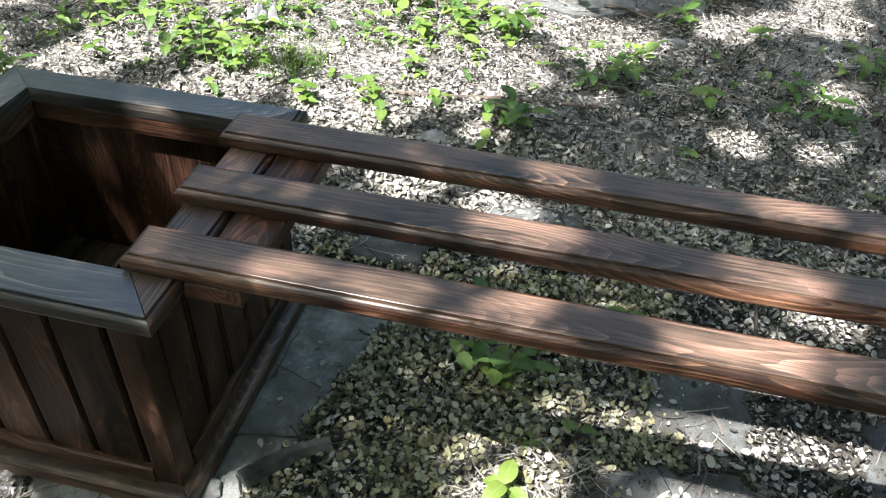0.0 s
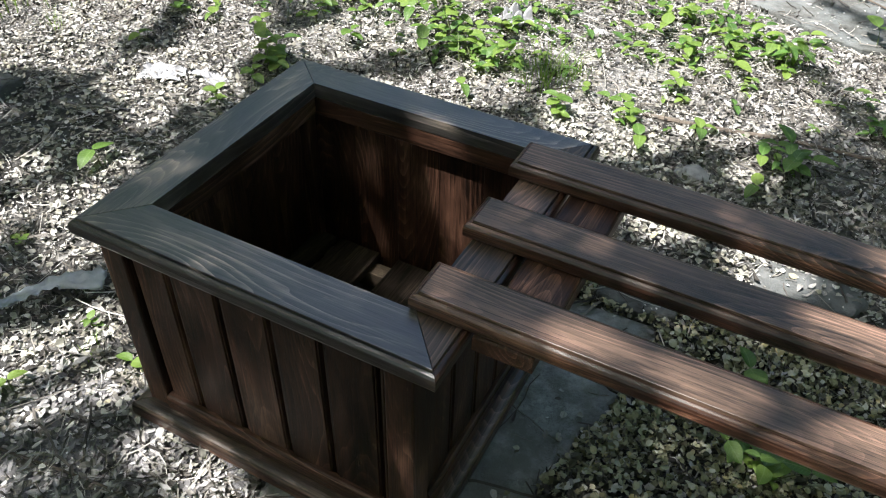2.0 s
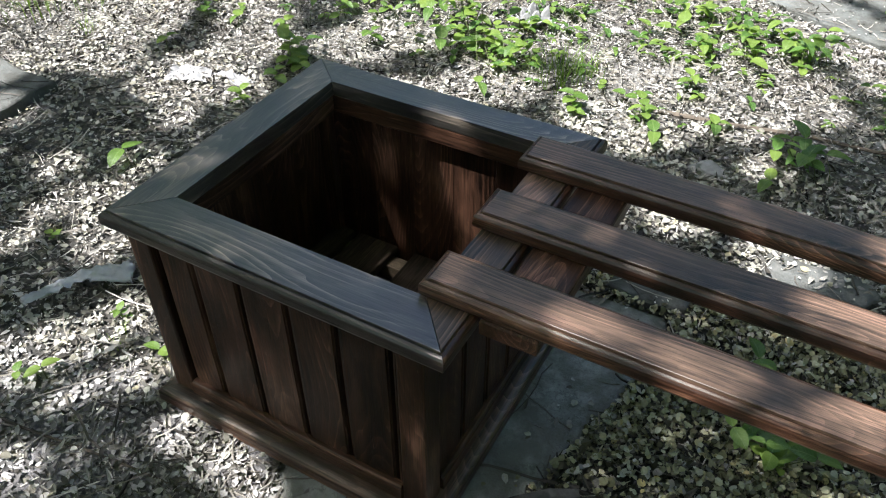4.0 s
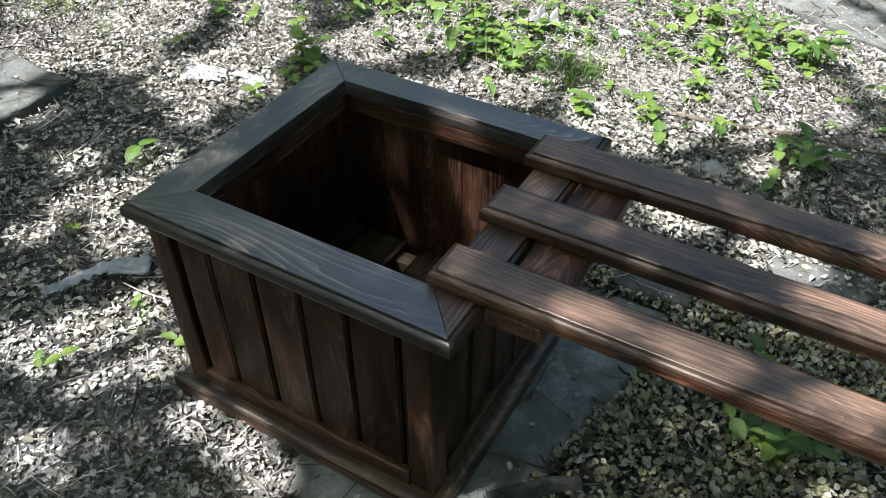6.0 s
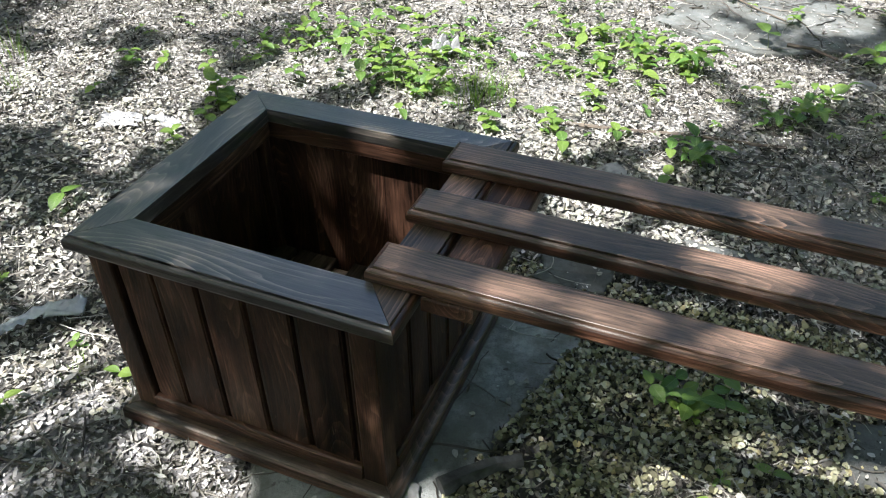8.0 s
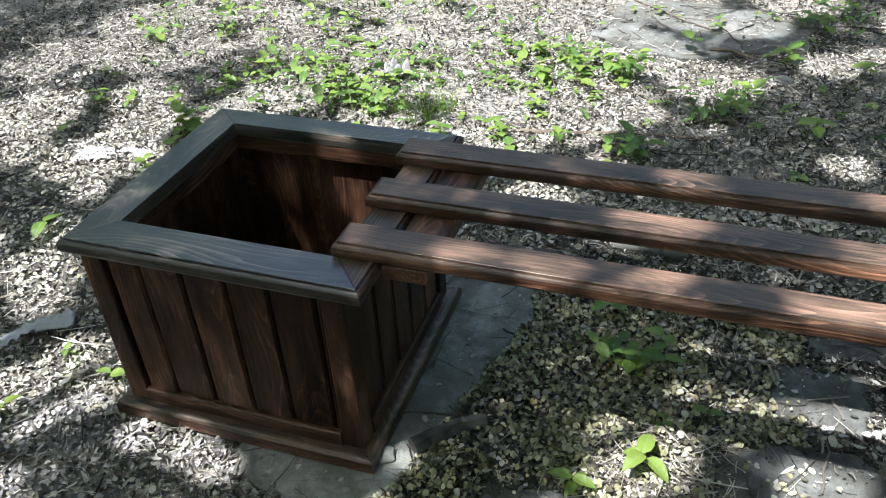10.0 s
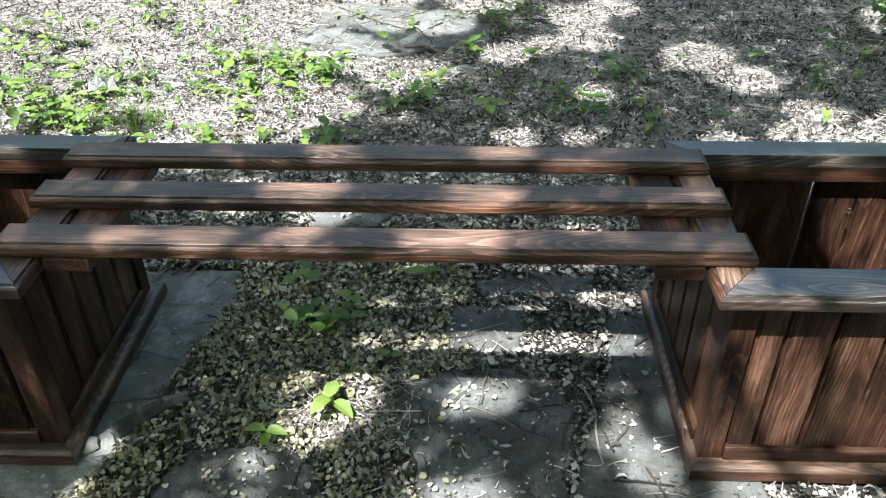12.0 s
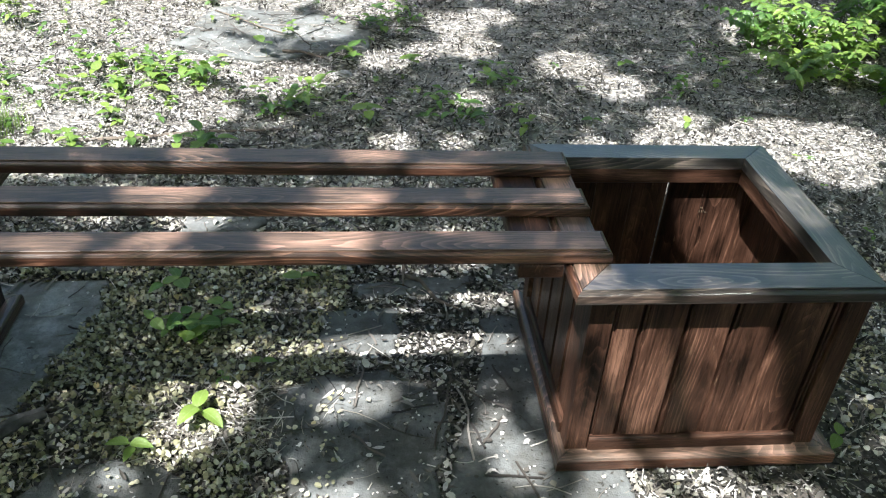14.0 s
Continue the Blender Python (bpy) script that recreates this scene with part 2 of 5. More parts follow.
SOIL = soil()
OLIVE_SEEDS = litter_mat("olive_seed_discs", ((0.0, (0.040, 0.036, 0.022)), (0.2, (0.15, 0.142, 0.075)), (0.5, (0.32, 0.312, 0.19)), (0.78, (0.46, 0.455, 0.33)), (0.9, (0.40, 0.34, 0.16)), (1.0, (0.58, 0.58, 0.48))))
SEEDS = litter_mat("dry_seed_discs", ((0.0, (0.14, 0.132, 0.10)), (0.25, (0.30, 0.29, 0.24)), (0.55, (0.40, 0.392, 0.335)), (0.85, (0.51, 0.50, 0.445)), (0.95, (0.38, 0.345, 0.22)), (1.0, (0.60, 0.59, 0.55))))
FLAKES = litter_mat("pale_chaff", ((0.0, (0.16, 0.145, 0.12)), (0.3, (0.38, 0.36, 0.32)), (0.7, (0.58, 0.565, 0.52)), (1.0, (0.74, 0.73, 0.70))))
# mould and crumb colour, also used to paint shade into the litter's gaps
HUMUS_SHADE = litter_mat("dark_mould_and_shade", ((0.0, (0.008, 0.0075, 0.006)), (0.5, (0.028, 0.026, 0.020)), (1.0, (0.075, 0.068, 0.052))), 0.9)
BROWN = litter_mat("brown_dead_leaves", ((0.0, (0.025, 0.021, 0.016)), (0.3, (0.085, 0.077, 0.065)), (0.65, (0.26, 0.245, 0.22)), (1.0, (0.52, 0.505, 0.475))))
GREY_LEAF = litter_mat("grey_dead_leaves", ((0.0, (0.05, 0.047, 0.045)), (0.3, (0.15, 0.142, 0.138)), (0.65, (0.31, 0.295, 0.285)), (1.0, (0.54, 0.52, 0.50))))
BARKY = litter_mat("dark_twigs", ((0.0, (0.02, 0.017, 0.014)), (0.6, (0.075, 0.064, 0.053)), (1.0, (0.22, 0.20, 0.175))))
TWIGS = litter_mat("dry_twigs", ((0.0, (0.04, 0.034, 0.026)), (0.45, (0.20, 0.18, 0.15)), (1.0, (0.56, 0.535, 0.48))))
LEAF = leaf_mat("fresh_green_leaf", (0.062, 0.140, 0.024), (0.200, 0.285, 0.054))
LEAF_DEEP = leaf_mat("deep_green_leaf", (0.034, 0.095, 0.020), (0.085, 0.19, 0.032))
STEM = plain("green_stem", (0.06, 0.09, 0.025), (0.13, 0.14, 0.05), 60.0, 0.6)
BARK = plain("bark", (0.045, 0.035, 0.027), (0.16, 0.13, 0.10), 14.0, 0.95, 1.0)
DEADWOOD = plain("dark_dead_wood", (0.02, 0.02, 0.019), (0.085, 0.083, 0.078), 40.0, 0.95, 1.0)
# same concrete in a paler tone, for the slab under the left planter
PALE_SLAB = slab_mat("smooth_paler_concrete", 2.3)
CONCRETE, DUSTY = slab_mat("weathered_concrete", 1.0), slab_mat("dusty_concrete", 1.25)
PALE_STONE = plain("pale_stone", (0.15, 0.148, 0.14), (0.34, 0.335, 0.32), 30.0, 0.85, 0.6)
FILM = plain("clear_plastic_film", (0.55, 0.58, 0.60), (0.80, 0.82, 0.83), 30.0, 0.12, 0.3, Transmission_Weight=0.55, IOR=1.35, Specular_IOR_Level=0.9)
PAPER = plain("crumpled_paper", (0.18, 0.178, 0.178), (0.33, 0.327, 0.327), 25.0, 0.8, 0.5)


# ---- building helpers ----
def mesh_of(name, bm, mat):
    me = bpy.data.meshes.new(name)
    bm.normal_update()
    bm.to_mesh(me)
    bm.free()
    me.materials.append(mat)
    # second slot for the nose faces: darker on rims, redder on seat and base
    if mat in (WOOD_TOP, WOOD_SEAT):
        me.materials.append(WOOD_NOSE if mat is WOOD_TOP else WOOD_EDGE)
    return me


def part(name, data, parent, m=None, label=""):
    """Links a mesh as one object under a thing or a part."""
    ob = new(name, data)
    ob.parent = parent
    ob.matrix_basis = m if m is not None else Matrix.Identity(4)
    return tagged(ob, label)


def thing(name, m, label, category, group="", kind=""):
    ob = new(name)
    ob.empty_display_size = 0.05
    ob.matrix_basis = m
    return tagged(ob, label, category, group, kind)


def inset_poly(poly, amounts):
    """The polygon with every edge moved inwards by its own amount (anticlockwise, flat)."""
    n, res = len(poly), []
    for i in range(n):
        a0, a1, a2 = (Vector(poly[j % n]) for j in (i - 1, i, i + 1))
        d0, d1 = (a1 - a0).normalized(), (a2 - a1).normalized()
        n0, n1 = Vector((-d0.y, d0.x)), Vector((-d1.y, d1.x))
        p0, p1 = a0 + n0 * amounts[i - 1], a1 + n1 * amounts[i]
        cross = d0.x * d1.y - d0.y * d1.x
        if abs(cross) < 1e-6:
            res.append(p1)
            continue
        w = p1 - p0
        res.append(p0 + d0 * ((w.x * d1.y - w.y * d1.x) / cross))
    return res


def stack(poly, weights, profile, jitter=0.0, rng=None, nose=()):
    """A solid from loops of one outline: profile holds (inset, height) from the bottom up."""
    bm = bmesh.new()
    loops = []
    for inset, z in profile:
        loops.append([bm.verts.new((p.x, p.y, z + (rng.uniform(-jitter, jitter) if rng else 0))) for p in inset_poly(poly, [w * inset for w in weights])])
    bm.faces.new(loops[0][::-1])
    for level, (a, b) in enumerate(zip(loops, loops[1:])):
        for i in range(len(a)):
            j = (i + 1) % len(a)
            face = bm.faces.new((a[i], a[j], b[j], b[i]))
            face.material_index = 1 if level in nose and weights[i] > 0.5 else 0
    bm.faces.new(loops[-1])
    return bm


def rect(length, width):
    return [(-length / 2, -width / 2), (length / 2, -width / 2), (length / 2, width / 2), (-length / 2, width / 2)]


def moulded(t):
    """Profile of a board of thickness t with a rounded nose and a small step round its top field."""
    return [(0.0040, 0), (0.0012, 0.0020), (0, 0.0055), (0, t - 0.0125), (0.0010, t - 0.0078), (0.0034, t - 0.0046), (0.0066, t - 0.0030), (0.0080, t - 0.0032), (0.0084, t - 0.0060), (0.0102, t - 0.0060), (0.0106, t - 0.0004), (0.0112, t)]


def rounded(t):
    return [(0.004, 0), (0.001, 0.002), (0, 0.005), (0, t - 0.013), (0.0012, t - 0.0075), (0.0045, t - 0.0032), (0.009, t - 0.0010), (0.014, t)]


def eased(t, r=0.002):
    return [(r, 0), (0, r), (0, t - r), (r * 0.35, t - r * 0.35), (r, t)]


def upright(x, y, z, normal):
    """Pose of a board whose length (local x) stands up and whose face (local z) looks along normal."""
    nz = Vector(normal)
    nx = Vector((0, 0, 1))
    ny = nz.cross(nx)
    m = Matrix((nx, ny, nz)).transposed().to_4x4()
    m.translation = (x, y, z)
    return m


# ---- the planters and the seat ----
H = 0.456            # top of the planters' rims, on which the seat's slats lie
T = 0.028


def planter(centre, rim, inner, posts, base, plank_edges, label, brown, slit=False):
    """A square planter: mitred rim, corner posts, tongued planks, skirting and a mitred base frame.
    rim, inner, posts, base: x0, x1, y0, y1; plank_edges: the joints of the front side; brown: the rim board under the seat."""
    cx, cy = centre
    box = thing("planter", pose(cx, cy, 0), label, "planter", "planters at the ends of the bench")

    def frame_boards(name, outer, hole, z, t, weights_in, lbl, worn=(0, 1, 2, 3, 4, 5, 6), mat=WOOD_TOP, odd=None, profile=moulded):
        (a0, a1, b0, b1), (c0, c1, d0, d1) = outer, hole
        sides = (
            [(a0, b0), (a1, b0), (c1, d0), (c0, d0)], [(a1, b0), (a1, b1), (c1, d1), (c1, d0)],
            [(a1, b1), (a0, b1), (c0, d1), (c1, d1)], [(a0, b1), (a0, b0), (c0, d0), (c0, d1)])
        for i, pts in enumerate(sides):
            mid = sum((Vector(p) for p in pts), Vector((0, 0))) / 4
            turn = Matrix.Rotation(-radians(90 * i), 2)
            local = [tuple(turn @ (Vector(p) - mid)) for p in pts]
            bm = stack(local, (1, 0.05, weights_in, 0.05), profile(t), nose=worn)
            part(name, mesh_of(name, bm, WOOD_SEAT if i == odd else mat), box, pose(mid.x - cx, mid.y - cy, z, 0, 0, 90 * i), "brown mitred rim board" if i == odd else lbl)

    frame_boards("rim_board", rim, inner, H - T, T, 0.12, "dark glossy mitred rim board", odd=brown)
    deep = 0.085
    frame_boards("base_board", base, (base[0] + deep, base[1] - deep, base[2] + deep, base[3] - deep), 0.004, 0.036, 0.3, "dark mitred base board with a rounded edge", (0, 1, 2, 3), WOOD_SEAT, profile=rounded)
    x0, x1, y0, y1 = posts
    wide = 0.045
    post_mesh = mesh_of("post", stack(rect(H - T - 0.038, wide), (1, 1, 1, 1), eased(wide, 0.003)), WOOD_SIDE)
    for px in (x0, x1 - wide):
        for py in (y0, y1 - wide):
            part("post", post_mesh, box, upright(px + wide / 2 - cx, py + wide - cy, (H - T + 0.038) / 2, (0, -1, 0)))
    zb, zt = 0.040, H - T - 0.001
    tongue = [(0, 0), (0, 0.0012), (0.0045, 0.0016), (0.0045, 0.0105), (0.0052, 0.0118), (0.0082, 0.0124), (0.0090, 0.0108), (0.0100, 0.0110), (0.0104, 0.0144), (0.0114, 0.015)]

    def plank(x, y, normal, width):
        bm = stack(rect(zt - zb, width - 0.0006), (0.42, 0.05, 1, 0.05), tongue)
        part("plank", mesh_of("plank", bm, WOOD_SIDE), box, upright(x - cx, y - cy, (zb + zt) / 2, normal))

    set_in, thick = 0.008, 0.015
    for a, b in zip(plank_edges, plank_edges[1:]):
        plank((a + b) / 2, y0 + set_in + thick, (0, -1, 0), b - a)
    n = 5
    ex = np.linspace(x0 + wide, x1 - wide, n + 1)
    for i in range(n):
        gap = 0.004 if slit and i == 2 else 0.0
        plank((ex[i] + ex[i + 1]) / 2 - gap / 2, y1 - set_in - thick, (0, 1, 0), ex[i + 1] - ex[i] - gap)
    ey = np.linspace(y0 + wide, y1 - wide, n + 1)
    for i in range(n):
        plank(x0 + set_in + thick, (ey[i] + ey[i + 1]) / 2, (-1, 0, 0), ey[1] - ey[0])
        plank(x1 - set_in - thick, (ey[i] + ey[i + 1]) / 2, (1, 0, 0), ey[1] - ey[0])
    # skirting strips between the posts, on the base
    sk = 0.030
    for length, px, py, rz in ((x1 - x0 - 2 * wide, (x0 + x1) / 2, y0 - 0.004, 0), (x1 - x0 - 2 * wide, (x0 + x1) / 2, y1 + 0.004, 180), (y1 - y0 - 2 * wide, x0 - 0.004, (y0 + y1) / 2, -90), (y1 - y0 - 2 * wide, x1 + 0.004, (y0 + y1) / 2, 90)):
        bm = stack(rect(length - 0.002, 0.016), (1, 0.3, 0.2, 0.3), [(0, 0), (0, sk - 0.007), (0.002, sk - 0.003), (0.006, sk)])
        part("skirting_strip", mesh_of("skirting_strip", bm, WOOD_SIDE), box, pose(px - cx, py - cy, 0.0405, 0, 0, rz) @ pose(0, 0.008, 0))
    # rails under the rim, flush with its inner edge
    c0, c1, d0, d1 = inner
    rz0, rh = H - T - 0.036, 0.0355
    for length, depth, px, py, rz in (
            (c1 - c0 + 0.04, d0 - (y0 + set_in + thick) - 0.001, (c0 + c1) / 2, None, 0), (c1 - c0 + 0.04, (y1 - set_in - thick) - d1 - 0.001, (c0 + c1) / 2, 1, 180),
            (d1 - d0 - 0.002, c0 - (x0 + set_in + thick) - 0.001, 0, (d0 + d1) / 2, -90), (d1 - d0 - 0.002, (x1 - set_in - thick) - c1 - 0.001, 1, (d0 + d1) / 2, 90)):
        depth = max(depth, 0.006)
        if rz == 0:
            py = d0 - 0.001 - depth / 2
        elif rz == 180:
            py = d1 + 0.001 + depth / 2
        elif rz == -90:
            px = c0 - 0.001 - depth / 2
        else:
            px = c1 + 0.001 + depth / 2
        bm = stack(rect(length, depth), (1, 1, 1, 1), eased(rh, 0.0015))
        part("inner_rail", mesh_of("inner_rail", bm, WOOD_SIDE), box, pose(px - cx, py - cy, rz0, 0, 0, rz))
    # slatted floor on battens
    for py in (y0 + 0.10, y1 - 0.06):
        bm = stack(rect(x1 - x0 - 0.06, 0.035), (1, 1, 1, 1), eased(0.03))
        part("floor_batten", mesh_of("floor_batten", bm, WOOD_RAW), box, pose((x0 + x1) / 2 - cx, py - cy, 0.041), "pale bare floor batten")
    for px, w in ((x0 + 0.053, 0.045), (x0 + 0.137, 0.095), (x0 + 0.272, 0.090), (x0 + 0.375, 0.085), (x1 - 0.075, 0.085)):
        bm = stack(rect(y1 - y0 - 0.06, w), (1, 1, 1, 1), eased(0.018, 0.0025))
        part("floor_slat", mesh_of("floor_slat", bm, WOOD_DIM_FLOOR), box, pose(px - cx, (y0 + y1) / 2 - cy, 0.0715, 0, 0, 90))
    return box


planter((-0.22, 0.20), (-0.517, 0.079, -0.083, 0.483), (-0.435, 0.003, 0.004, 0.408), (-0.504, 0.033, -0.055, 0.455), (-0.526, 0.060, -0.083, 0.485),
        (-0.459, -0.387, -0.296, -0.206, -0.119, -0.028, -0.012), "dark-stained wooden planter box, empty, with a mitred rim", 1)
right_box = planter((1.545, 0.20), (1.246, 1.817, -0.083, 0.483), (1.323, 1.740, 0.004, 0.408), (1.285, 1.808, -0.055, 0.455), (1.266, 1.850, -0.083, 0.485),
        (1.330, 1.386, 1.471, 1.559, 1.647, 1.743, 1.763), "brown-stained wooden planter box, empty, its front in the sun", 3, slit=True)

for dx, dz, w_, h_ in ((0.0, 0.0, 0.007, 0.0014), (-0.003, -0.009, 0.0015, 0.007), (0.002, -0.010, 0.0015, 0.008), (0.006, -0.009, 0.0015, 0.006), (0.012, -0.012, 0.004, 0.0014)):
    bm = stack(rect(h_, w_), (1, 1, 1, 1), [(0, 0), (0.0003, 0.0006)])
    part("chalk_mark", mesh_of("chalk_mark", bm, WOOD_RAW), right_box, upright(1.682 + dx - 1.545, 0.4318 - 0.20, 0.312 + dz, (0, -1, 0)), "faint pale handwritten mark")

seat = thing("bench_seat", pose(0.66, 0.1975, H), "dark-stained seat of three moulded wooden slats across two planters", "bench")
slat_mesh = mesh_of("slat", stack(rect(1.332, 0.079), (1, 1, 1, 1), moulded(0.027), nose=(1, 2, 3, 4, 5, 6)), WOOD_SEAT)
for dx, dy, skew in ((0.0, -0.158, 0.0), (-0.004, 0.0, -0.1), (-0.008, 0.160, -0.3)):
    part("slat", slat_mesh, seat, pose(dx, dy, 0.0004, 0, 0, skew))
bearer_mesh = mesh_of("bearer", stack(rect(0.395, 0.082), (1, 1, 1, 1), eased(0.030, 0.004)), WOOD_SIDE)
for bx in (0.126, 1.199):
    part("bearer", bearer_mesh, seat, pose(bx - 0.66, 0.0, -0.0302, 0, 0, 90), "dark board under the slats")


# ---- ground ----
def ground_height(x, y):
    rise = 0.022 * max(0.0, y - 0.7) if y < 6 else 0.022 * 5.3
    lump = 0.016 * noise.noise((x * 1.7, y * 1.7, 3.1)) + 0.009 * noise.noise((x * 5.0, y * 5.0, 7.7)) + 0.004 * noise.noise((x * 17.0, y * 17.0, 1.2))
    # trodden flat round the slabs of the bench
    flat = max(0.0, min(1.0, (x + 0.62) * 8, (1.98 - x) * 8, (0.74 - y) * 8))
    return -0.001 + rise + (lump * (1 - 0.65 * flat) - 0.004 * flat if abs(x) < 12 and abs(y) < 12 else 0.0)


def axis(lo, hi, step):
    fine = list(np.arange(lo, hi + 1e-6, step))
    return [-150.0, -60.0, -25.0, -12.0, -7.0, lo - 1.5, lo - 0.5] + fine + [hi + 0.6, hi + 2.0, 10.0, 16.0, 30.0, 70.0, 150.0]


gx, gy = axis(-3.0, 4.8, 0.035), axis(-1.2, 4.2, 0.035)
verts = [(x, y, ground_height(x, y)) for y in gy for x in gx]
w = len(gx)
faces = [(j * w + i, j * w + i + 1, (j + 1) * w + i + 1, (j + 1) * w + i) for j in range(len(gy) - 1) for i in range(w - 1)]
me = bpy.data.meshes.new("ground")
me.from_pydata(verts, [], faces)
me.materials.append(SOIL)
me.polygons.foreach_set("use_smooth", [True] * len(faces))
tagged(new("ground", me), "dry grey-brown woodland soil under seed litter", "ground", kind="structure")


def slab(name, pts, top, label, category="paving slab", mat=CONCRETE, thick=0.05, seed=1):
    rng = random.Random(seed)
    cx, cy = sum(p[0] for p in pts) / len(pts), sum(p[1] for p in pts) / len(pts)
    ring = []
    for i, p in enumerate(pts):
        q = pts[(i + 1) % len(pts)]
        for s in (0.0, 0.17, 0.33, 0.5, 0.67, 0.83):
            ring.append((p[0] + (q[0] - p[0]) * s - cx + rng.uniform(-0.011, 0.011), p[1] + (q[1] - p[1]) * s - cy + rng.uniform(-0.011, 0.011)))
    bm = stack(ring, [1] * len(ring), [(0.0, -thick), (0.0, -0.006), (0.003, -0.002), (0.008, 0.0)], 0.0008, rng)
    ob = new(name, mesh_of(name, bm, mat))
    ob.location = (cx, cy, top)
    return tagged(ob, label, category)


GREY = "worn grey concrete paving slab sunk in the soil"
SLABS = [
    slab("paving_slab", [(-0.19, -0.17), (0.03, -0.17), (0.11, -0.10), (0.135, 0.02), (0.165, 0.135), (0.19, 0.256), (0.215, 0.35), (0.245, 0.44), (0.235, 0.58), (-0.45, 0.58), (-0.46, 0.05), (-0.25, -0.06)], 0.003, "dark grey paving slab under a planter", mat=PALE_SLAB, seed=2),
    slab("paving_slab", [(0.950, -0.45), (1.42, -0.45), (1.40, 0.40), (1.17, 0.42), (1.16, 0.24), (1.095, 0.08), (1.052, -0.11)], 0.003, "grey paving slab under a sunlit planter", seed=3),
    slab("paving_slab", [(0.78, 0.285), (0.965, 0.285), (0.965, 0.455), (0.775, 0.445)], 0.006, GREY, seed=4),
    slab("paving_slab", [(0.76, -0.32), (0.93, -0.43), (1.03, -0.11), (1.07, 0.08), (1.05, 0.16), (0.93, 0.225), (0.77, 0.205), (0.675, 0.14), (0.685, 0.03), (0.745, -0.07)], 0.004, GREY, seed=5),
    slab("paving_slab", [(0.22, -0.35), (0.60, -0.35), (0.56, -0.12), (0.51, -0.046), (0.42, -0.019), (0.34, -0.012), (0.27, -0.04), (0.23, -0.12)], 0.005, GREY, seed=6),
    slab("paving_slab", [(0.86, 0.495), (1.16, 0.505), (1.17, 0.585), (0.84, 0.565)], 0.005, GREY, seed=12),
    slab("paving_slab", [(0.38, 0.78), (0.58, 0.77), (0.60, 0.88), (0.37, 0.90)], 0.022, GREY, seed=7),
    slab("paving_slab", [(0.10, 0.60), (0.27, 0.61), (0.27, 0.72), (0.09, 0.71)], 0.020, GREY, seed=8),
    slab("paving_slab", [(0.06, 2.20), (0.45, 2.02), (0.90, 2.18), (0.93, 2.40), (0.55, 2.75), (0.20, 2.70)], 0.045, "pale dusty paving slab among leaf litter", mat=DUSTY, seed=9),
    slab("paving_slab", [(1.18, 2.95), (1.55, 2.92), (1.60, 3.25), (1.2, 3.3)], 0.065, "pale dusty paving slab among leaf litter", mat=DUSTY, seed=10),
    slab("flat_stone", [(-2.25, 0.12), (-1.60, 0.14), (-1.615, 0.36), (-1.64, 0.61), (-1.98, 0.65), (-2.3, 0.69)], 0.034, "flat grey stone lying in the litter", "stone", seed=11),
]

# ---- leaf litter ----
FOOTPRINTS = ((-0.53, 0.065, -0.088, 0.49), (1.262, 1.855, -0.088, 0.49))


def inside(poly, x, y):
    hit, n = False, len(poly)
    for i in range(n):
        (x0, y0), (x1, y1) = poly[i], poly[i - 1]
        if (y0 > y) != (y1 > y) and x < (x1 - x0) * (y - y0) / (y1 - y0) + x0:
            hit = not hit
    return hit


SLAB_OUTLINES = [([(v.co.x + s.location.x, v.co.y + s.location.y) for v in s.data.vertices[:len(s.data.vertices) // 4]], s.location.z) for s in SLABS]


def floor_at(x, y):
    """Height of what lies at a place, and whether it is a slab."""
    g = ground_height(x, y)
    for poly, z in SLAB_OUTLINES:
        if z > g and inside(poly, x, y):
            return z, True
    return g, False


def free(x, y):
    return not any(a < x < b and c < y < d for a, b, c, d in FOOTPRINTS)


def scatter(name, mat, label, count, area, shape, keep, lift, tilt, seed):
    """Many loose flat pieces in one mesh. shape(rng) gives points and faces of one piece."""
    rng = random.Random(seed)
    vs, fs = [], []
    x0, x1, y0, y1 = area
    for _ in range(count):
        x, y = rng.uniform(x0, x1), rng.uniform(y0, y1)
        if not free(x, y):
            continue
        z, on_slab = floor_at(x, y)
        if rng.random() > keep(x, y, on_slab):
            continue
        pts, polys = shape(rng)
        flat = 0.3 if on_slab else 1.0
        m = Euler((rng.gauss(0, tilt) * flat, rng.gauss(0, tilt) * flat, rng.uniform(0, 6.283))).to_matrix()
        moved = [m @ Vector(p) for p in pts]
        low = min(p.z for p in moved)
        base = z - (low if on_slab else low * 0.55) + 0.0012 + rng.random() * lift * flat
        k = len(vs)
        vs.extend((p.x + x, p.y + y, p.z + base) for p in moved)
        fs.extend(tuple(i + k for i in poly) for poly in polys)
    data = bpy.data.meshes.new(name)
    data.from_pydata(vs, [], fs)
    data.materials.append(mat)
    return tagged(new(name, data), label, "leaf litter", kind="stuff")


def seed_disc(rng):
    r, e, c = rng.choice((0.0048, 0.0062, 0.0070, 0.0080)) * rng.uniform(0.8, 1.2), rng.uniform(0.65, 1.35), rng.uniform(-0.5, 0.8)
    pts = [(r * math.cos(a) * e * rng.uniform(0.78, 1.1), r * math.sin(a) * rng.uniform(0.85, 1.1), 0) for a in (0.0, 0.85, 1.57, 2.3, 3.14, 4.0, 4.71, 5.45)]
    pts = [(x, y, c * abs(y) + rng.uniform(-0.0012, 0.0012)) for x, y, _ in pts]
    return pts, [(0, 1, 2, 3, 4), (4, 5, 6, 7, 0)]


def small_disc(rng):
    pts, polys = seed_disc(rng)
    k = rng.uniform(0.5, 0.8)
    return [(x * k, y * k, z * k) for x, y, z in pts], polys


